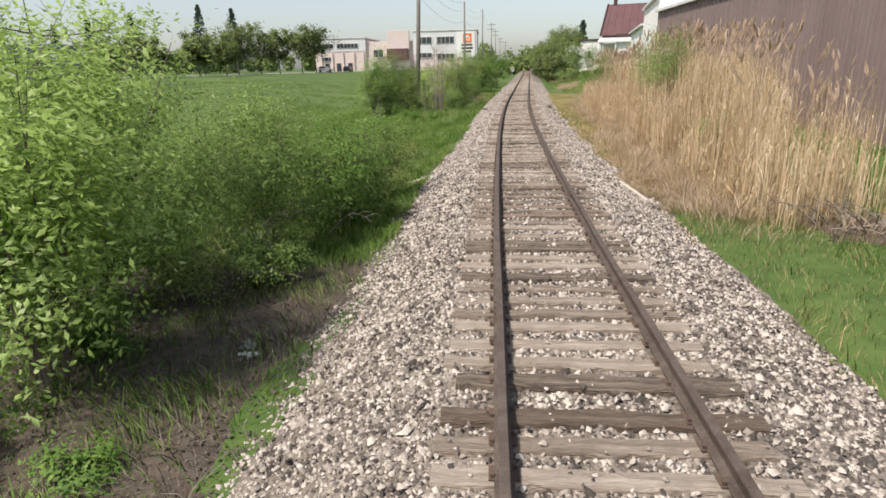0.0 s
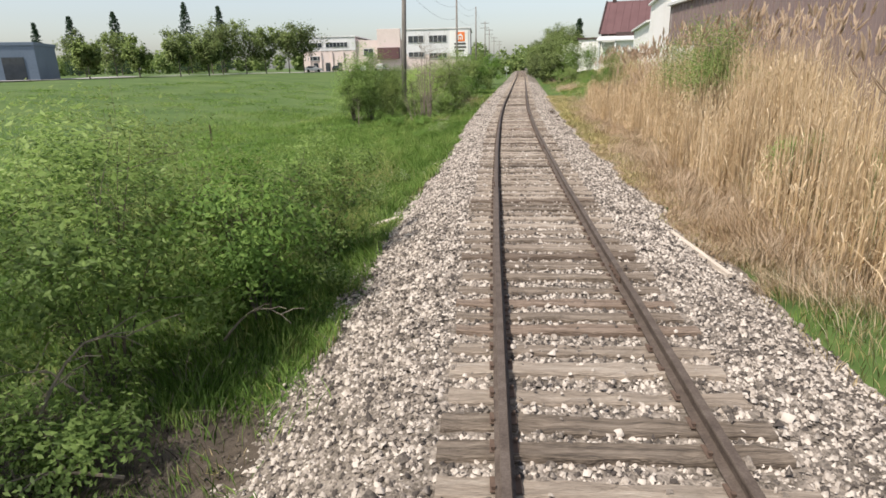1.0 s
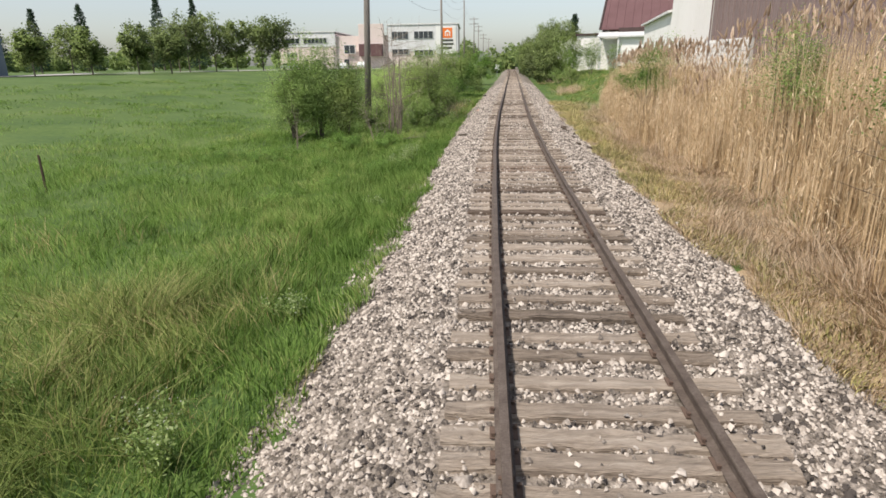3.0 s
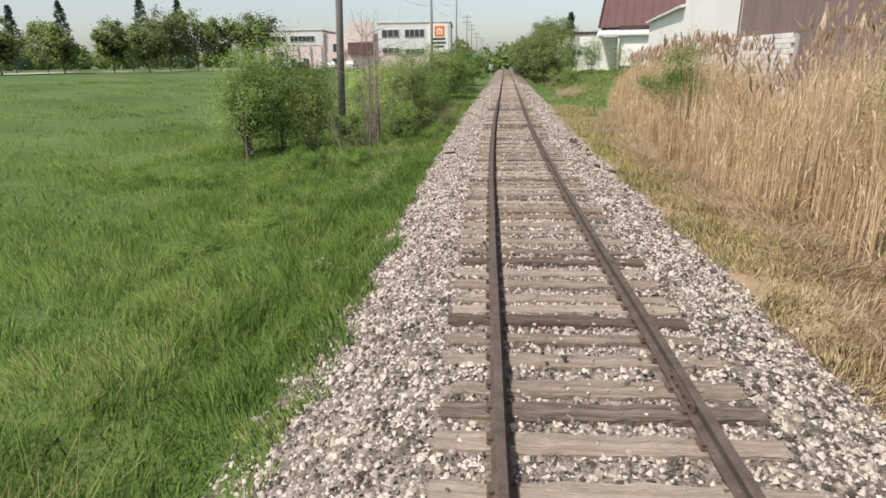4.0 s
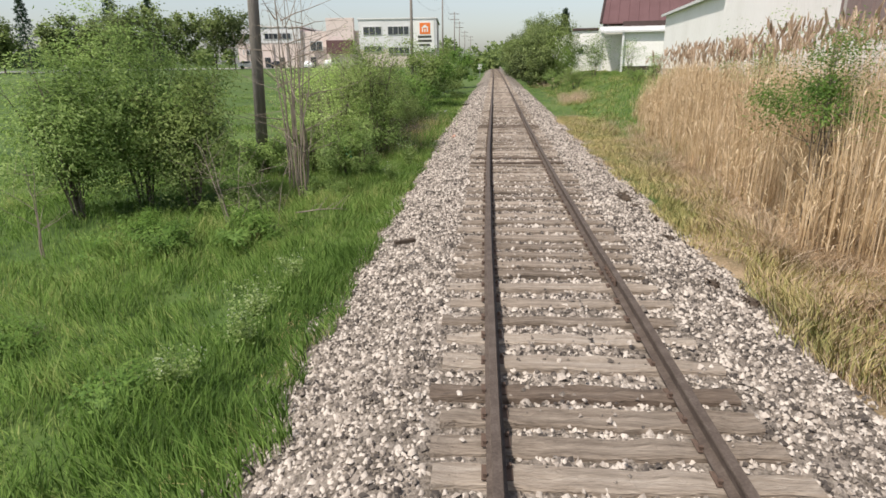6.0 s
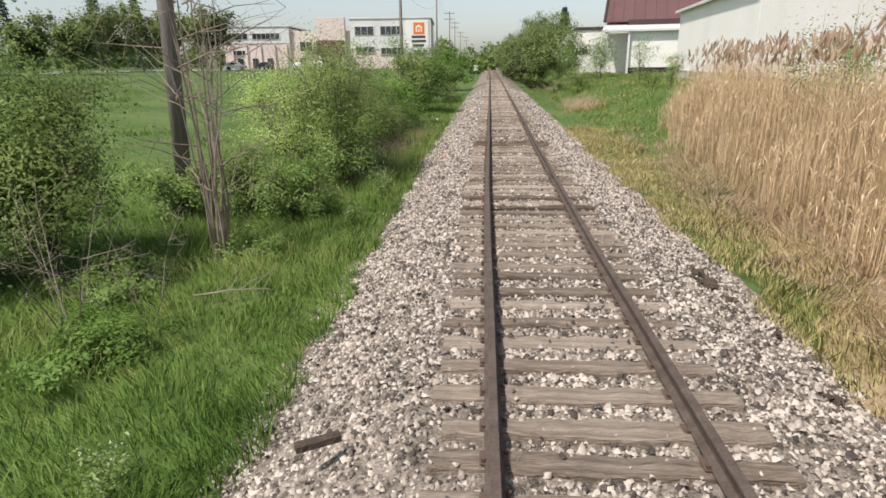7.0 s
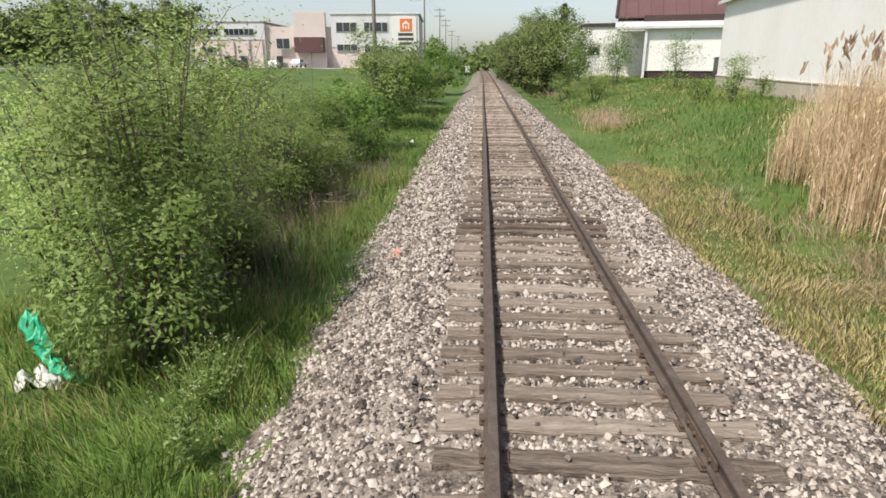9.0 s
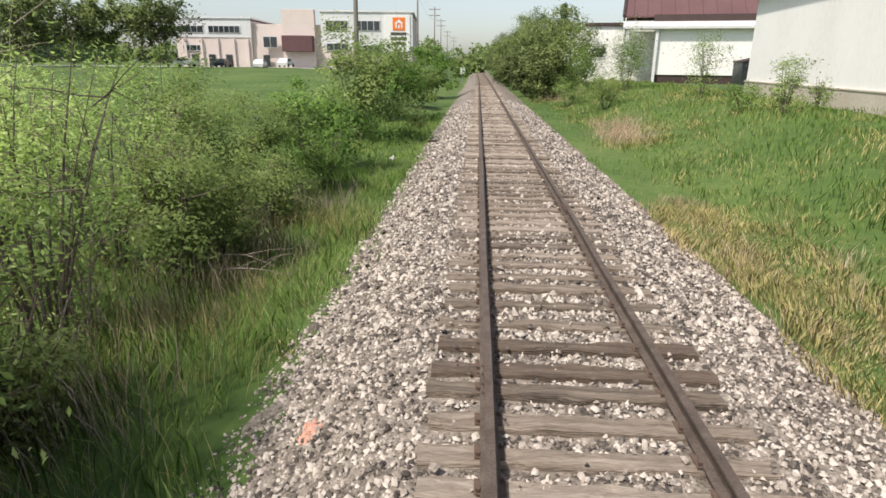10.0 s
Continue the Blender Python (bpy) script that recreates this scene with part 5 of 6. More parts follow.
def reed_bed(n, test, seed, u0, u1, y0, y1):
    r = np.random.default_rng(seed)
    k = n // 9
    cu, cy = r.uniform(u0, u1, k), r.uniform(y0, y1, k)
    i = r.integers(0, k, n)
    loose = r.random(n) < 0.35
    u = np.where(loose, r.uniform(u0, u1, n), cu[i] + r.normal(0, 0.14, n))
    y = np.where(loose, r.uniform(y0, y1, n), cy[i] + r.normal(0, 0.14, n))
    keep = test(u, y, r) & (u > reed_foot(y))
    u, y, i = u[keep], y[keep], i[keep]
    n = len(u)
    x = u + xc(y)
    base = on_ground(x, y, -0.03)
    clump_h = r.uniform(0.8, 1.06, k)[i]
    h = reed_height(u, y) * r.uniform(0.68, 1.02, n) * clump_h * (0.55 + 0.45 * ss((u - reed_foot(y)) / 0.8))
    plume = (r.random(n) < 0.10) & (u > reed_foot(y) + 0.5)
    h = np.where(plume, reed_height(u, y) * r.uniform(0.95, 1.12, n), h)
    a = r.uniform(0, 2 * np.pi, n)
    fallen = (r.random(n) < 0.06) & ~plume
    bend = np.stack([np.cos(a), np.sin(a), np.zeros(n)], 1) * (h * np.where(fallen, r.uniform(0.4, 1.1, n), r.uniform(0.0, 0.14, n)))[:, None]
    rise = np.where(fallen, 0.55, 1.0)
    z = np.array([0, 0, 1.0])
    mid = base + bend * 0.3 + z * (h * rise * 0.55)[:, None]
    top = base + bend + z * (h * rise)[:, None]
    V, F, c = [], [], 0
    for q in range(2):
        b = a + q * np.pi / 2
        s = np.stack([np.cos(b), np.sin(b), np.zeros(n)], 1) * (0.0075 * r.uniform(0.6, 1.3, n))[:, None]
        v = np.stack([base - s, base + s, mid - s * 0.8, mid + s * 0.8, top], 1).reshape(-1, 3)
        j = np.arange(n)[:, None] * 5 + c
        V.append(v)
        F.append(np.concatenate([j + [0, 1, 3], j + [0, 3, 2], j + [2, 3, 4]], 1).reshape(-1, 3))
        c += len(v)
    for q in range(3):
        t = r.uniform(0.12, 0.92, n)[:, None]
        o = base + (top - base) * t
        b = r.uniform(0, 2 * np.pi, n)
        d = np.stack([np.cos(b), np.sin(b), r.uniform(0.1, 1.9, n)], 1) * r.uniform(0.12, 0.34, n)[:, None]
        w = np.stack([-np.sin(b), np.cos(b), np.zeros(n)], 1) * 0.008
        tip = o + d - z * 0.14
        v = np.stack([o, o + d * 0.5 + w, o + d * 0.5 - w, tip], 1).reshape(-1, 3)
        j = np.arange(n)[:, None] * 4 + c
        V.append(v)
        F.append(np.concatenate([j + [0, 1, 2], j + [1, 3, 2]], 1).reshape(-1, 3))
        c += len(v)
    bed_ob = part("reed_bed", fast_mesh("reed_bed", np.concatenate(V), np.concatenate(F)), M_REED)
    tagged(bed_ob, "dense stand of dry tan reeds beside the track", "reeds", kind="stuff")
    # plumes: drooping spindles, three crossed blades each
    tp = top[plume]
    m = len(tp)
    ln = r.uniform(0.22, 0.38, m)[:, None]
    droop = np.concatenate([r.normal(0, 0.28, (m, 2)), np.ones((m, 1))], 1) * ln
    wide = ln * r.uniform(0.085, 0.13, m)[:, None]
    b0 = tp - droop * 0.35
    V, F = [], []
    for q in range(3):
        b = a[plume] + q * np.pi / 3
        w = np.stack([np.cos(b), np.sin(b), np.zeros(m)], 1) * wide
        v = np.stack([b0, b0 + droop * 0.3 - w, b0 + droop * 0.35 + w, b0 + droop * 0.62 - w * 0.8, b0 + droop * 0.7 + w * 0.7, b0 + droop + w * r.normal(0, 0.8, (m, 1))], 1).reshape(-1, 3)
        j = (np.arange(m)[:, None] + q * m) * 6
        V.append(v)
        F.append(np.concatenate([j + [0, 2, 1], j + [1, 2, 3], j + [2, 4, 3], j + [3, 4, 5]], 1).reshape(-1, 3))
    tagged(part("reed_plumes", fast_mesh("reed_plumes", np.concatenate(V), np.concatenate(F)), M_PLUME), "fluffy brown seed plumes on top of dry reeds", "reeds", kind="stuff")


reed_bed(15500, lambda u, y, r: (u < 0.49 * y - 1.7 + 0.7 * np.sin(1.1 * u)) & (r.random(len(u)) < (0.35 + 0.65 * ss((0.49 * y - 1.7 - u) / 2.5)) * (1 - 0.5 * np.exp(-((y - 32.6 - 1.6 * (u - 4.1)) / 1.7) ** 2))), 5, 3.4, 9.5, 12, 38)
reed_bed(520, lambda u, y, r: u > 4.2, 7, 4.2, 7.4, 11.2, 15)
reed_bed(11500, lambda u, y, r: y < 61, 6, 4.2, 9.8, 38, 61)
# flattened straw lies over the soil at the foot of the reeds
sy_, su_ = np.arange(13, 49, 0.25), np.linspace(0, 1, 14)
e0 = 2.3 + rng.normal(0, 0.08, len(sy_)) + 0.35 * np.sin(1.1 * sy_) + 0.2 * np.sin(2.9 * sy_) + 0.5 * ss((16 - sy_) / 5) + 1.9 * ss((sy_ - 38) / 8)
su2 = e0[:, None] + (np.minimum(7.5, 0.46 * sy_ - 1.6)[:, None].clip(4.2) - e0[:, None]) * su_[None]
sx2 = su2 + xc(sy_)[:, None]
syy = np.broadcast_to(sy_[:, None], sx2.shape)
edge = np.minimum(np.minimum(su_[None] * 6, 1), np.minimum((sy_ - 13)[:, None] / 3, (49 - sy_)[:, None] / 3).clip(0, 1))
sv = np.stack([sx2, syy, terrain(sx2, syy) - 0.06 + 0.115 * edge + 0.03 * np.sin(5 * sx2) * np.sin(4 * syy)], -1).reshape(-1, 3)
si = (np.arange(len(sy_) - 1)[:, None] * 14 + np.arange(13)[None]).reshape(-1, 1)
straw = part("straw_mat", fast_mesh("straw_mat", sv, si + np.array([0, 1, 15, 14])), M_STRAW)
tagged(straw, "flattened tan reed straw covering the soil", "straw", kind="structure")
lawn("reed_litter", "short dry straw along the edge of the ballast", 24000, 2.55, 4.6, 12.5, 27, 0.17, 0.009, M_LAID, 2.4, 0, lambda u, y: rag(-u, y, -2.65), lift=0.06)
lawn("reed_litter", "flattened dry reed straw at the edge of the stand", 40000, 3.0, 6.0, 12, 54, 0.25, 0.012, M_LAID, 2.6, 0.4, lambda u, y: rag(-u, y, -3.2) & (u > reed_foot(y) - 1.3), lift=0.06)
lawn("straw_stubble", "short dry straw and thatch over the soil", 26000, 2.55, 5.2, 14, 36, 0.15, 0.012, M_LAID, 1.6, 0, lambda u, y: rag(-u, y, -2.62), lift=0.06)
lawn("straw_stubble", "short olive grass coming up through the thatch", 9000, 2.55, 5.0, 14, 36, 0.15, 0.011, M_VERGE, 1.0, 0.3, lambda u, y: rag(-u, y, -2.62), lift=0.06)
lawn("dry_grass", "knee-high dry grass in front of the reeds", 9000, 3.2, 5.2, 12.5, 27, 0.55, 0.011, M_LAID, 0.8, 0.28, lift=0.03)
lawn("dry_grass", "knee-high dry grass along the foot of the reeds", 4500, 4.0, 6.0, 27, 56, 0.5, 0.011, M_LAID, 0.9, 0.28, lambda u, y: (u > reed_foot(y) - 0.7) & (u < reed_foot(y) + 0.6))
lawn("fallen_reeds", "long fallen reeds lying in tangled heaps", 5000, 3.6, 6.2, 17, 40, 0.38, 0.013, M_LAID, 3.6, 0.22, lambda u, y: (u > reed_foot(y) - 1.6) & (u < reed_foot(y) + 0.5), lift=0.06)
lawn("reed_undergrowth", "dry stalks and young green shoots among the reeds", 9000, 3.6, 9, 14, 58, 0.6, 0.011, M_VERGE, 0.6, 0.3, lambda u, y: (u > reed_foot(y)) & (u < 0.49 * y - 1.7))


# ---- small things ----
def weed(x, y, h, spread, n, seed, label="bright green weed with small pale flowers at the ballast edge"):
    z = float(terrain(x, y))
    s = thing("weed", label, "weed", "weeds at the ballast edge", at=(x, y, z - 0.02))
    r = np.random.default_rng(seed)
    g, pts, tops = Geo(), [], []
    for _ in range(14):
        a, o = r.uniform(0, 2 * np.pi), spread * r.uniform(0.1, 1.0)
        top = np.array([np.cos(a) * o, np.sin(a) * o, h * r.uniform(0.55, 1.0)])
        t = np.linspace(0, 1, 5)[:, None]
        path = top * np.concatenate([t ** 1.3, t ** 1.3, t], 1)
        g.tube(path, 0.006 * (1 - 0.7 * t[:, 0]), 4)
        k = r.uniform(0.15, 1, n // 14)[:, None]
        pts.append(top * np.concatenate([k ** 1.3, k ** 1.3, k], 1) + r.normal(0, 0.05, (n // 14, 3)))
        tops.append(top + r.normal(0, 0.04, (4, 3)))
    tagged(part("stem", g, M_LEAF, s), kind="stuff")
    part("leaves", fast_mesh("leaves", *leaves(np.concatenate(pts), 0.055, up=0.8)), M_LEAF_PALE, s)
    tagged(part("flowers", fast_mesh("flowers", *leaves(np.concatenate(tops), 0.016, slim=0.9)), M_BLOSSOM, s), kind="stuff")
    return s


for k, (x, y, h, sp) in enumerate(((-3.5, 19.2, 0.75, 0.4), (-2.95, 35.7, 0.7, 0.5), (-2.9, 38.0, 0.5, 0.4), (-1.85, 48.6, 0.8, 0.4), (-1.95, 49.5, 0.9, 0.45), (-3.15, 13.4, 0.6, 0.35), (-3.3, 22.5, 0.5, 0.4), (-3.1, 29.0, 0.4, 0.35), (-2.2, 46.2, 0.6, 0.4), (-3.4, 34.6, 0.55, 0.5), (-3.2, 36.8, 0.6, 0.5))):
    weed(x, y, h, sp, 700, 300 + k)


def crumple(name, label, category, at, size, material, seed, turn=0.0):
    """A crumpled sheet lying on the ground."""
    r = np.random.default_rng(seed)
    n = 13
    a, b = np.meshgrid(np.linspace(-1, 1, n), np.linspace(-1, 1, n))
    z = 0.35 + 0.3 * np.sin(3.1 * a + seed) * np.cos(2.7 * b) + r.normal(0, 0.07, a.shape) + 0.12 * np.sin(7 * a + 3 * b) - 0.4 * (a * a + b * b) * 0.5
    v = np.stack([a * size[0] + r.normal(0, 0.06, a.shape) * size[0], b * size[1] + r.normal(0, 0.06, a.shape) * size[1], np.maximum(z, 0.02) * size[2]], -1).reshape(-1, 3)
    f = [(i * n + j, i * n + j + 1, (i + 1) * n + j + 1, (i + 1) * n + j) for i in range(n - 1) for j in range(n - 1)]
    g = Geo().add(v, f).add(v - (0, 0, 0.006), [q[::-1] for q in f])
    ob = part(name, g, material, smooth=True)
    ob.matrix_basis = pose(*at, 0, 0, turn)
    return tagged(ob, label, category)


def gz(x, y):
    return float(terrain(x, y))


def draped(name, label, a, b, width, material, seed):
    """A crumpled strip of sheeting that hangs from a to b in folds."""
    r = np.random.default_rng(seed)
    n, m = 22, 9
    k, w = np.meshgrid(np.linspace(0, 1, n), np.linspace(-1, 1, m), indexing="ij")
    a, b = np.array(a), np.array(b)
    v = a + (b - a) * k[..., None]
    wide = width * (0.6 + 0.35 * np.sin(5 * k + seed) + 0.3 * k)
    v[..., 0] += 0.35 * wide * w + r.normal(0, 0.012, k.shape)
    v[..., 1] += -0.05 * np.sin(9 * k + 4 * w) + r.normal(0, 0.02, k.shape)
    v[..., 2] += 0.9 * wide * w - 0.16 * np.sin(np.pi * k) + 0.03 * np.sin(14 * k + 3 * w) + r.normal(0, 0.012, k.shape)
    v = v.reshape(-1, 3)
    f = [(i * m + j, i * m + j + 1, (i + 1) * m + j + 1, (i + 1) * m + j) for i in range(n - 1) for j in range(m - 1)]
    f = [q for q in f if r.random() > 0.05]
    g = Geo().add(v, f).add(v + (0, 0.006, 0), [q[::-1] for q in f])
    return tagged(part(name, g, material), label, "litter")


draped("plastic_sheet", "torn bright green plastic sheet draped under the shrubs", (-3.62, 50.12, gz(-3.62, 50.12) + 0.06), (-4.4, 50.4, gz(-4.4, 50.4) + 0.7), 0.15, M_GREENBAG, 3)
crumple("plastic_bag", "white plastic bag beside the green sheet", "litter", (-4.2, 50.2, gz(-4.2, 50.2)), (0.25, 0.16, 0.34), M_LITTER, 5, 10)
crumple("plastic_bag", "white plastic litter under the willow shrub", "litter", (-3.95, 6.55, gz(-3.95, 6.55)), (0.17, 0.10, 0.16), M_LITTER, 6, 35)
crumple("plastic_bag", "pale grey scrap of litter under the willow shrub", "litter", (-4.05, 6.85, gz(-4.05, 6.85)), (0.12, 0.10, 0.2), M_GREY, 7, 5)
crumple("plastic_bag", "small pale litter on the grassy bank", "litter", (-0.9, 71.0, gz(-0.9, 71.0) + 0.05), (0.12, 0.10, 0.2), M_LITTER, 8, 5)


def board(name, label, x0, y0, x1, y1, w, t, material, seed, lift=0.03, z0=None):
    """A split, weathered board lying from one point to another."""
    r = np.random.default_rng(seed)
    n = 9
    k = np.linspace(0, 1, n)
    p = np.stack([x0 + (x1 - x0) * k, y0 + (y1 - y0) * k, np.interp(k, [0, 1], [gz(x0, y0) if z0 is None else z0, gz(x1, y1) if z0 is None else z0]) + lift], 1)
    d = np.array([y1 - y0, x0 - x1, 0]) / math.hypot(x1 - x0, y1 - y0)
    rows = []
    for i in range(n):
        ww = w / 2 * r.uniform(0.8, 1.1)
        rows += [p[i] - d * ww, p[i] - d * ww * 0.9 + (0, 0, t), p[i] + (0, 0, t * r.uniform(0.95, 1.25)), p[i] + d * ww * 0.9 + (0, 0, t), p[i] + d * ww]
    f = [(i * 5 + j, (i + 1) * 5 + j, (i + 1) * 5 + j + 1, i * 5 + j + 1) for i in range(n - 1) for j in range(4)]
    f += [(0, 1, 2, 3, 4), tuple((n - 1) * 5 + j for j in (4, 3, 2, 1, 0))]
    return tagged(part(name, Geo().add(rows, f), material), label, "board")


board("bleached_plank", "long bleached plank lying along the ballast edge", 2.55, 15.4, 2.68, 13.1, 0.09, 0.06, M_LOG, 1, 0.02, -0.55)
board("broken_plank", "broken pale plank at the foot of the ballast", -3.35, 17.4, -2.75, 17.75, 0.16, 0.04, M_LOG, 2, 0.04)
board("broken_plank", "dark broken tie end on the ballast", -1.25, 37.6, -0.95, 37.75, 0.09, 0.05, M_DIRT, 3, 0.02, -0.22)
board("broken_plank", "fallen dark branch along the bank", 0.35, 73.6, 0.95, 74.0, 0.10, 0.07, M_DIRT, 4, 0.02, -0.7)
for k, (x, y, sz) in enumerate(((3.28, 41.3, 0.24), (3.34, 41.8, 0.18), (3.1, 36.4, 0.16), (3.42, 36.0, 0.18), (3.36, 40.9, 0.13), (3.3, 38.6, 0.13), (3.5, 40.0, 0.12))):
    r = np.random.default_rng(400 + k)
    clump = thing("root_clump", "dark clump of roots and soil on the ballast shoulder", "root clump", "root clumps", at=(x, y, float(bed_top(x - float(xc(y)), y)) + sz * 0.15), turn=40 * k)
    bm = bmesh.new()
    bmesh.ops.create_icosphere(bm, subdivisions=2, radius=1)
    for q in bm.verts:
        q.co = Vector((q.co.x * sz * 0.55, q.co.y * sz * 0.5, q.co.z * sz * 0.4)) * (1 + 0.5 * noise.noise(q.co * 2.1 + Vector((k * 3.1, 0, 0))))
    bm.verts.index_update()
    part("soil", Geo().add([q.co[:] for q in bm.verts], [[q.index for q in f.verts] for f in bm.faces]), M_DIRT, clump)
    bm.free()
    for _ in range(6):
        a = r.uniform(0, 2 * np.pi)
        part("root", Geo().tube([(0, 0, 0.02), (np.cos(a) * sz * 0.6, np.sin(a) * sz * 0.6, sz * r.uniform(0.1, 0.6)), (np.cos(a) * sz, np.sin(a) * sz, sz * r.uniform(0, 0.5))], [0.016, 0.011, 0.004], 4), M_DIRT, clump)

# dead branches
def dead_branch(x, y, length, turn, seed, rise=0.3):
    r = np.random.default_rng(seed)
    s = thing("dead_branch", "bleached dead branch with bare twigs lying on the bank", "branch", "dead branches", at=(x, y, gz(x, y) + 0.12), turn=turn)
    t = np.linspace(0, 1, 8)
    path = np.stack([t * length, r.normal(0, 0.03, 8).cumsum() * length * 0.5, rise * length * np.sin(t * 2.4) + 0.03], 1)
    part("limb", Geo().tube(path, 0.02 * (1 - 0.8 * t), 6), M_TWIG, s)
    for k in (2, 3, 4, 5, 6):
        d = np.array([r.uniform(0.1, 0.35), r.choice([-1, 1]) * r.uniform(0.15, 0.35), r.uniform(0, 0.25)]) * length
        part("twig", Geo().tube([path[k], path[k] + d * 0.55 + (0, 0, 0.03), path[k] + d], [0.009, 0.006, 0.003], 4), M_TWIG, s)


for k, (x, y, ln, a, rise) in enumerate(((-3.3, 58.9, 1.7, -30, 0.12), (-3.0, 58.3, 1.4, -18, 0.1), (-3.1, 51.2, 1.1, 70, 0.5), (-2.7, 50.6, 0.9, 110, 0.6), (-4.2, 17.6, 0.9, 150, 0.3), (-5.2, 17.2, 0.9, 35, 0.3), (-4.2, 11.6, 1.0, -10, 0.5), (-4.3, 9.5, 1.2, 160, 0.5), (-5.0, 9.1, 1.3, 60, 0.7), (-3.9, 8.9, 0.9, 200, 0.2), (-3.6, 55.2, 1.3, 100, 0.5), (-3.4, 53.2, 1.0, 60, 0.5), (-4.0, 42.2, 1.2, 8, 0.05))):
    dead_branch(x, y, ln, a, 500 + k, rise)
# brush pile on the verge
for k in range(14):
    dead_branch(5.3 + 0.3 * (k % 5), 10.75 + 0.12 * (k % 6), 1.0, -60 + 23 * k, 540 + k, 0.16 + 0.02 * k)


def soil_patch(label, u0, u1, y0, y1, lift, seed):
    """Bare soil over the ground with a ragged rim and a lumpy top."""
    n = 40
    a, b = np.meshgrid(np.linspace(0, 1, n), np.linspace(0, 1, n), indexing="ij")
    r = np.random.default_rng(seed)
    y = y0 + (y1 - y0) * b + 0.15 * np.sin(9 * a)
    x = u0 + (u1 - u0) * a + 0.25 * np.sin(7 * b + seed) * a + xc(y)
    rim = ss(np.minimum(np.minimum(a, 1 - a), np.minimum(b, 1 - b)) * 6 + 0.15 * np.sin(14 * a + 11 * b))
    z = terrain(x, y) - 0.05 + (0.05 + lift) * rim + r.normal(0, 0.012, a.shape) * rim
    i = (np.arange(n - 1)[:, None] * n + np.arange(n - 1)[None]).reshape(-1, 1)
    return tagged(part("soil_patch", fast_mesh("soil_patch", np.stack([x, y, z], -1).reshape(-1, 3), i + np.array([0, n, n + 1, 1])), M_SOIL), label, "soil", kind="structure")


soil_patch("dark bare soil and leaf litter under the willows", -8.0, -2.7, 1.5, 11.0, 0.04, 2)
soil_patch("dark soil under a brush pile", 5.2, 7.0, 10.4, 12.3, 0.12, 5)
ly, lu = rng.uniform(2, 11, 5000), rng.uniform(-7.5, -3.1, 5000)
lx = lu + xc(ly)
tagged(part("leaf_litter", fast_mesh("leaf_litter", *leaves(on_ground(lx, ly, 0.05), 0.07, up=2.5, slim=0.5)), M_BARK), "brown dead leaves on the soil", "litter", kind="stuff")

# iron stake in the meadow
stake = thing("metal_stake", "thin dark rusty stake standing in the meadow", "stake", at=(-13.2, 31.3, gz(-13.2, 31.3) - 0.1), turn=20)
part("shaft", Geo().box((-0.02, -0.02, 0), (0.02, 0.02, 1.25), 0.004), M_RUST, stake)
part("flange", Geo().box((-0.035, 0.02, 0.05), (0.035, 0.026, 1.2)), M_RUST, stake)

# orange survey mark sprayed on a few stones
pu, py_ = rng.normal(-0.32, 0.05, 26), rng.normal(53.45, 0.10, 26)
mk = part("painted_stones", fast_mesh("painted_stones", *stones(pu - xc(py_), py_, 0.06, lambda u, y: bed_top(u, y) + 0.012)), M_MARK)
tagged(mk, "few ballast stones sprayed with faded orange paint", "paint mark", kind="stuff")

# steel bin beside the barn
bin_ = thing("steel_bin", "dark green steel bin standing beside the barn", "bin", at=(24.3, 95.0, gz(24.3, 95.0)), turn=-6)
part("body", Geo().add([(-1.0, -0.8, 0.1), (1.0, -0.8, 0.1), (1.1, 0.8, 0.1), (-1.1, 0.8, 0.1), (-1.1, -0.9, 1.7), (1.1, -0.9, 2.2), (1.1, 0.9, 2.2), (-1.1, 0.9, 1.7)], [(0, 3, 2, 1), (4, 5, 6, 7), (0, 1, 5, 4), (1, 2, 6, 5), (2, 3, 7, 6), (3, 0, 4, 7)]), M_CARDARK, bin_)
part("lid", Geo().add([(-1.15, -0.95, 1.72), (1.15, -0.95, 2.22), (1.15, 0.95, 2.22), (-1.15, 0.95, 1.72), (-1.15, -0.95, 1.8), (1.15, -0.95, 2.3), (1.15, 0.95, 2.3), (-1.15, 0.95, 1.8)], [(0, 3, 2, 1), (4, 5, 6, 7), (0, 1, 5, 4), (1, 2, 6, 5), (2, 3, 7, 6), (3, 0, 4, 7)]), M_DARKTRIM, bin_)

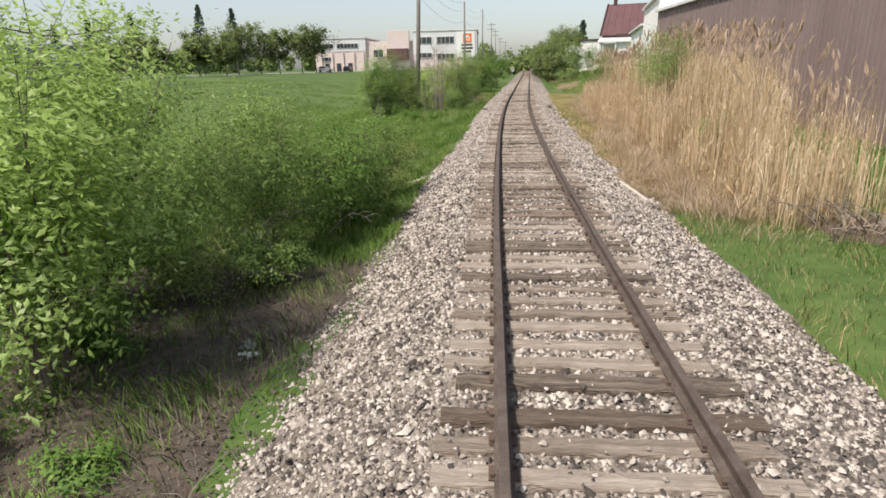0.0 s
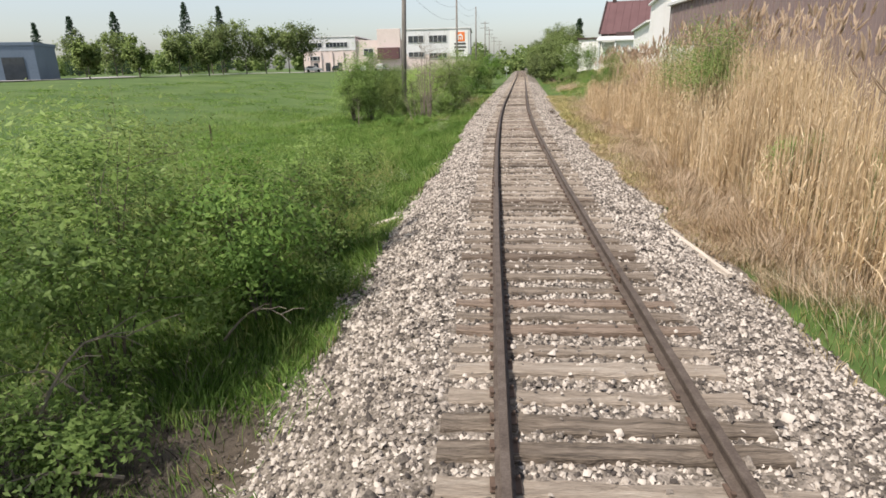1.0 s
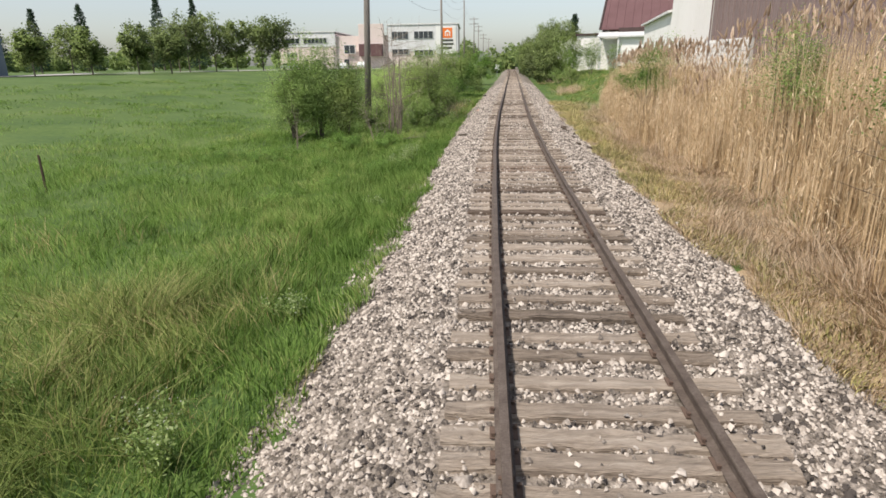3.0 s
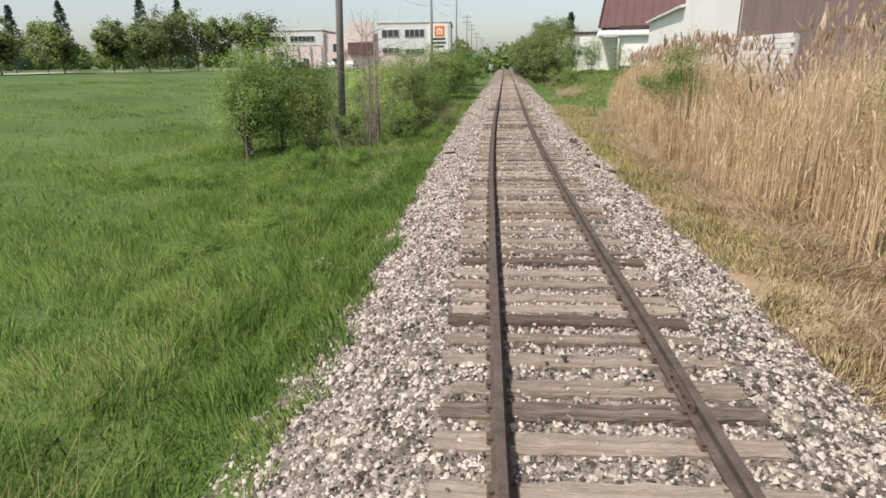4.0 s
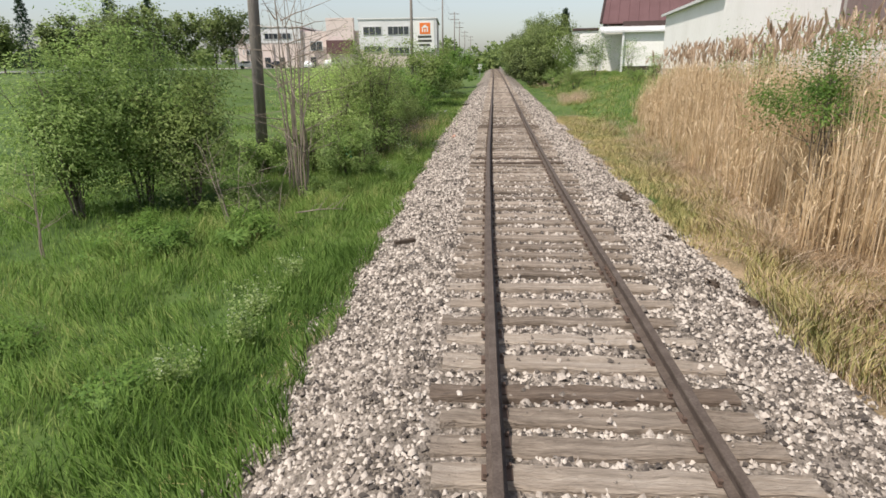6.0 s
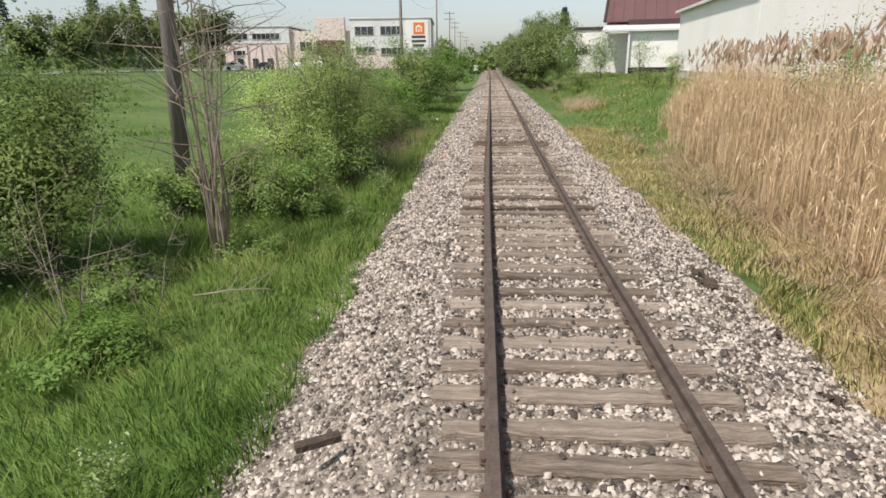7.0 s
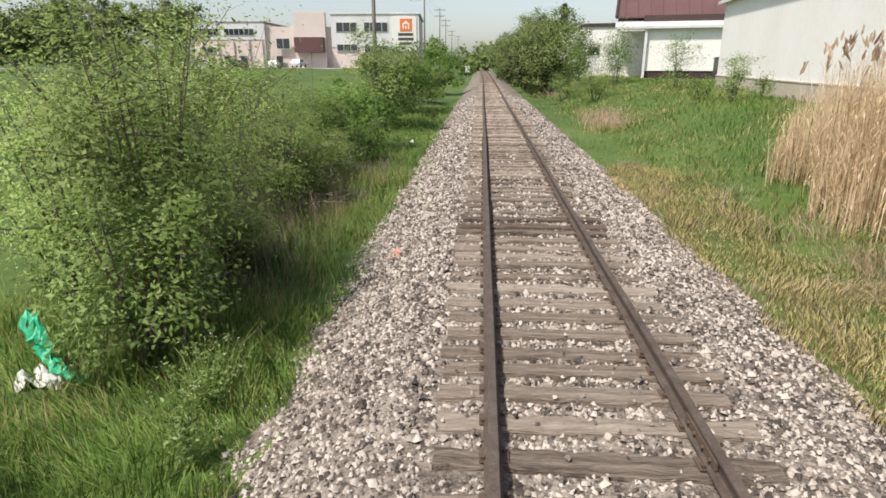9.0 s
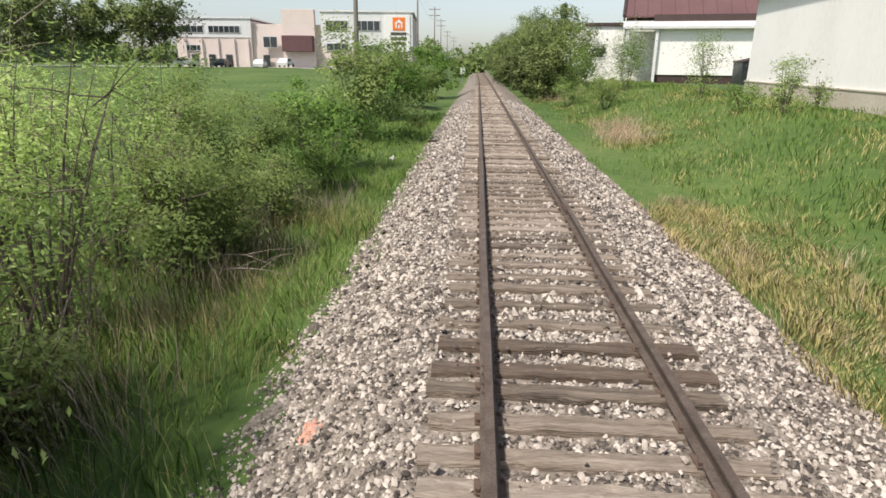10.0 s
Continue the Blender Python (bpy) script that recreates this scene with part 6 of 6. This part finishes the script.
# dry grass patches on the right bank
for n, u0, u1, y0, y1, h, c in ((8000, 2.85, 4.0, 44, 63, 0.22, 0.3), (4000, 4.6, 6.6, 72, 79, 0.55, 0.35), (2200, 5.2, 7.0, 96, 108, 0.9, 0.5), (900, 3.6, 5.5, 54, 60, 0.45, 0.3)):
    lawn("dry_grass", "patch of dry tan grass on the verge", n, u0, u1, y0, y1, h, 0.010, M_LAID, 0.8, c)
lawn("weedy_grass", "rank weeds and dry stalks behind the thicket", 12000, -14, -4.3, 15.5, 23, 0.5, 0.012, M_WEED, 0.9, 0.35)
lawn("matted_grass", "long matted grass leaning over itself", 26000, -14, -4.2, 14.5, 23, 0.68, 0.010, M_WEED, 1.9, 0.45)
lawn("matted_grass", "long dry grass leaning over itself", 4000, -13, -3.9, 15, 23, 0.55, 0.008, M_DRY, 2.0, 0.5)
lawn("grass_tufts", "taller darker grass tufts on the meadow", 20000, -16, -3.3, 24, 48, 0.42, 0.012, M_GRASS, 1.1, 0.22)
lawn("weedy_stalks", "dry yellowish stalks among the weeds", 1500, -14, -3.6, 15.5, 27, 0.5, 0.008, M_DRY, 0.9, 0.4)
lawn("dry_stalks", "dry brown stalks under the shrubs", 5000, -8.5, -3.6, 49, 66, 0.5, 0.007, M_DRY, 0.8, 0.5)
lawn("dry_stalks", "dead brown weed stalks at the foot of the shrubs", 2200, -5.5, -3.6, 50.5, 62, 0.6, 0.007, M_DRY, 0.9, 0.3)
lawn("dead_stems", "dead brown weed stems standing among the shrubs", 3000, -6.5, -4.2, 52, 64, 0.85, 0.008, M_TWIG, 0.5, 0.35)
lawn("weedy_grass", "rank green weeds under the shrubs", 9000, -8.5, -3.2, 40, 70, 0.5, 0.013, M_GRASS, 0.8, 0.4)
lawn("dry_stalks", "dry brown stalks under the willow shrubs", 3000, -6.5, -3.3, 2.5, 12, 0.3, 0.008, M_TWIG, 1.6, 0.4)
lawn("dry_grass", "dry tan weeds in front of the reeds", 5000, 3.5, 7.4, 10.5, 15.5, 0.5, 0.009, M_LAID, 1.0, 0.35)
lawn("dark_weeds", "dark green weeds under the willows", 7000, -7.5, -3.0, 1.5, 11, 0.26, 0.014, M_GRASS, 1.0, 0.3)
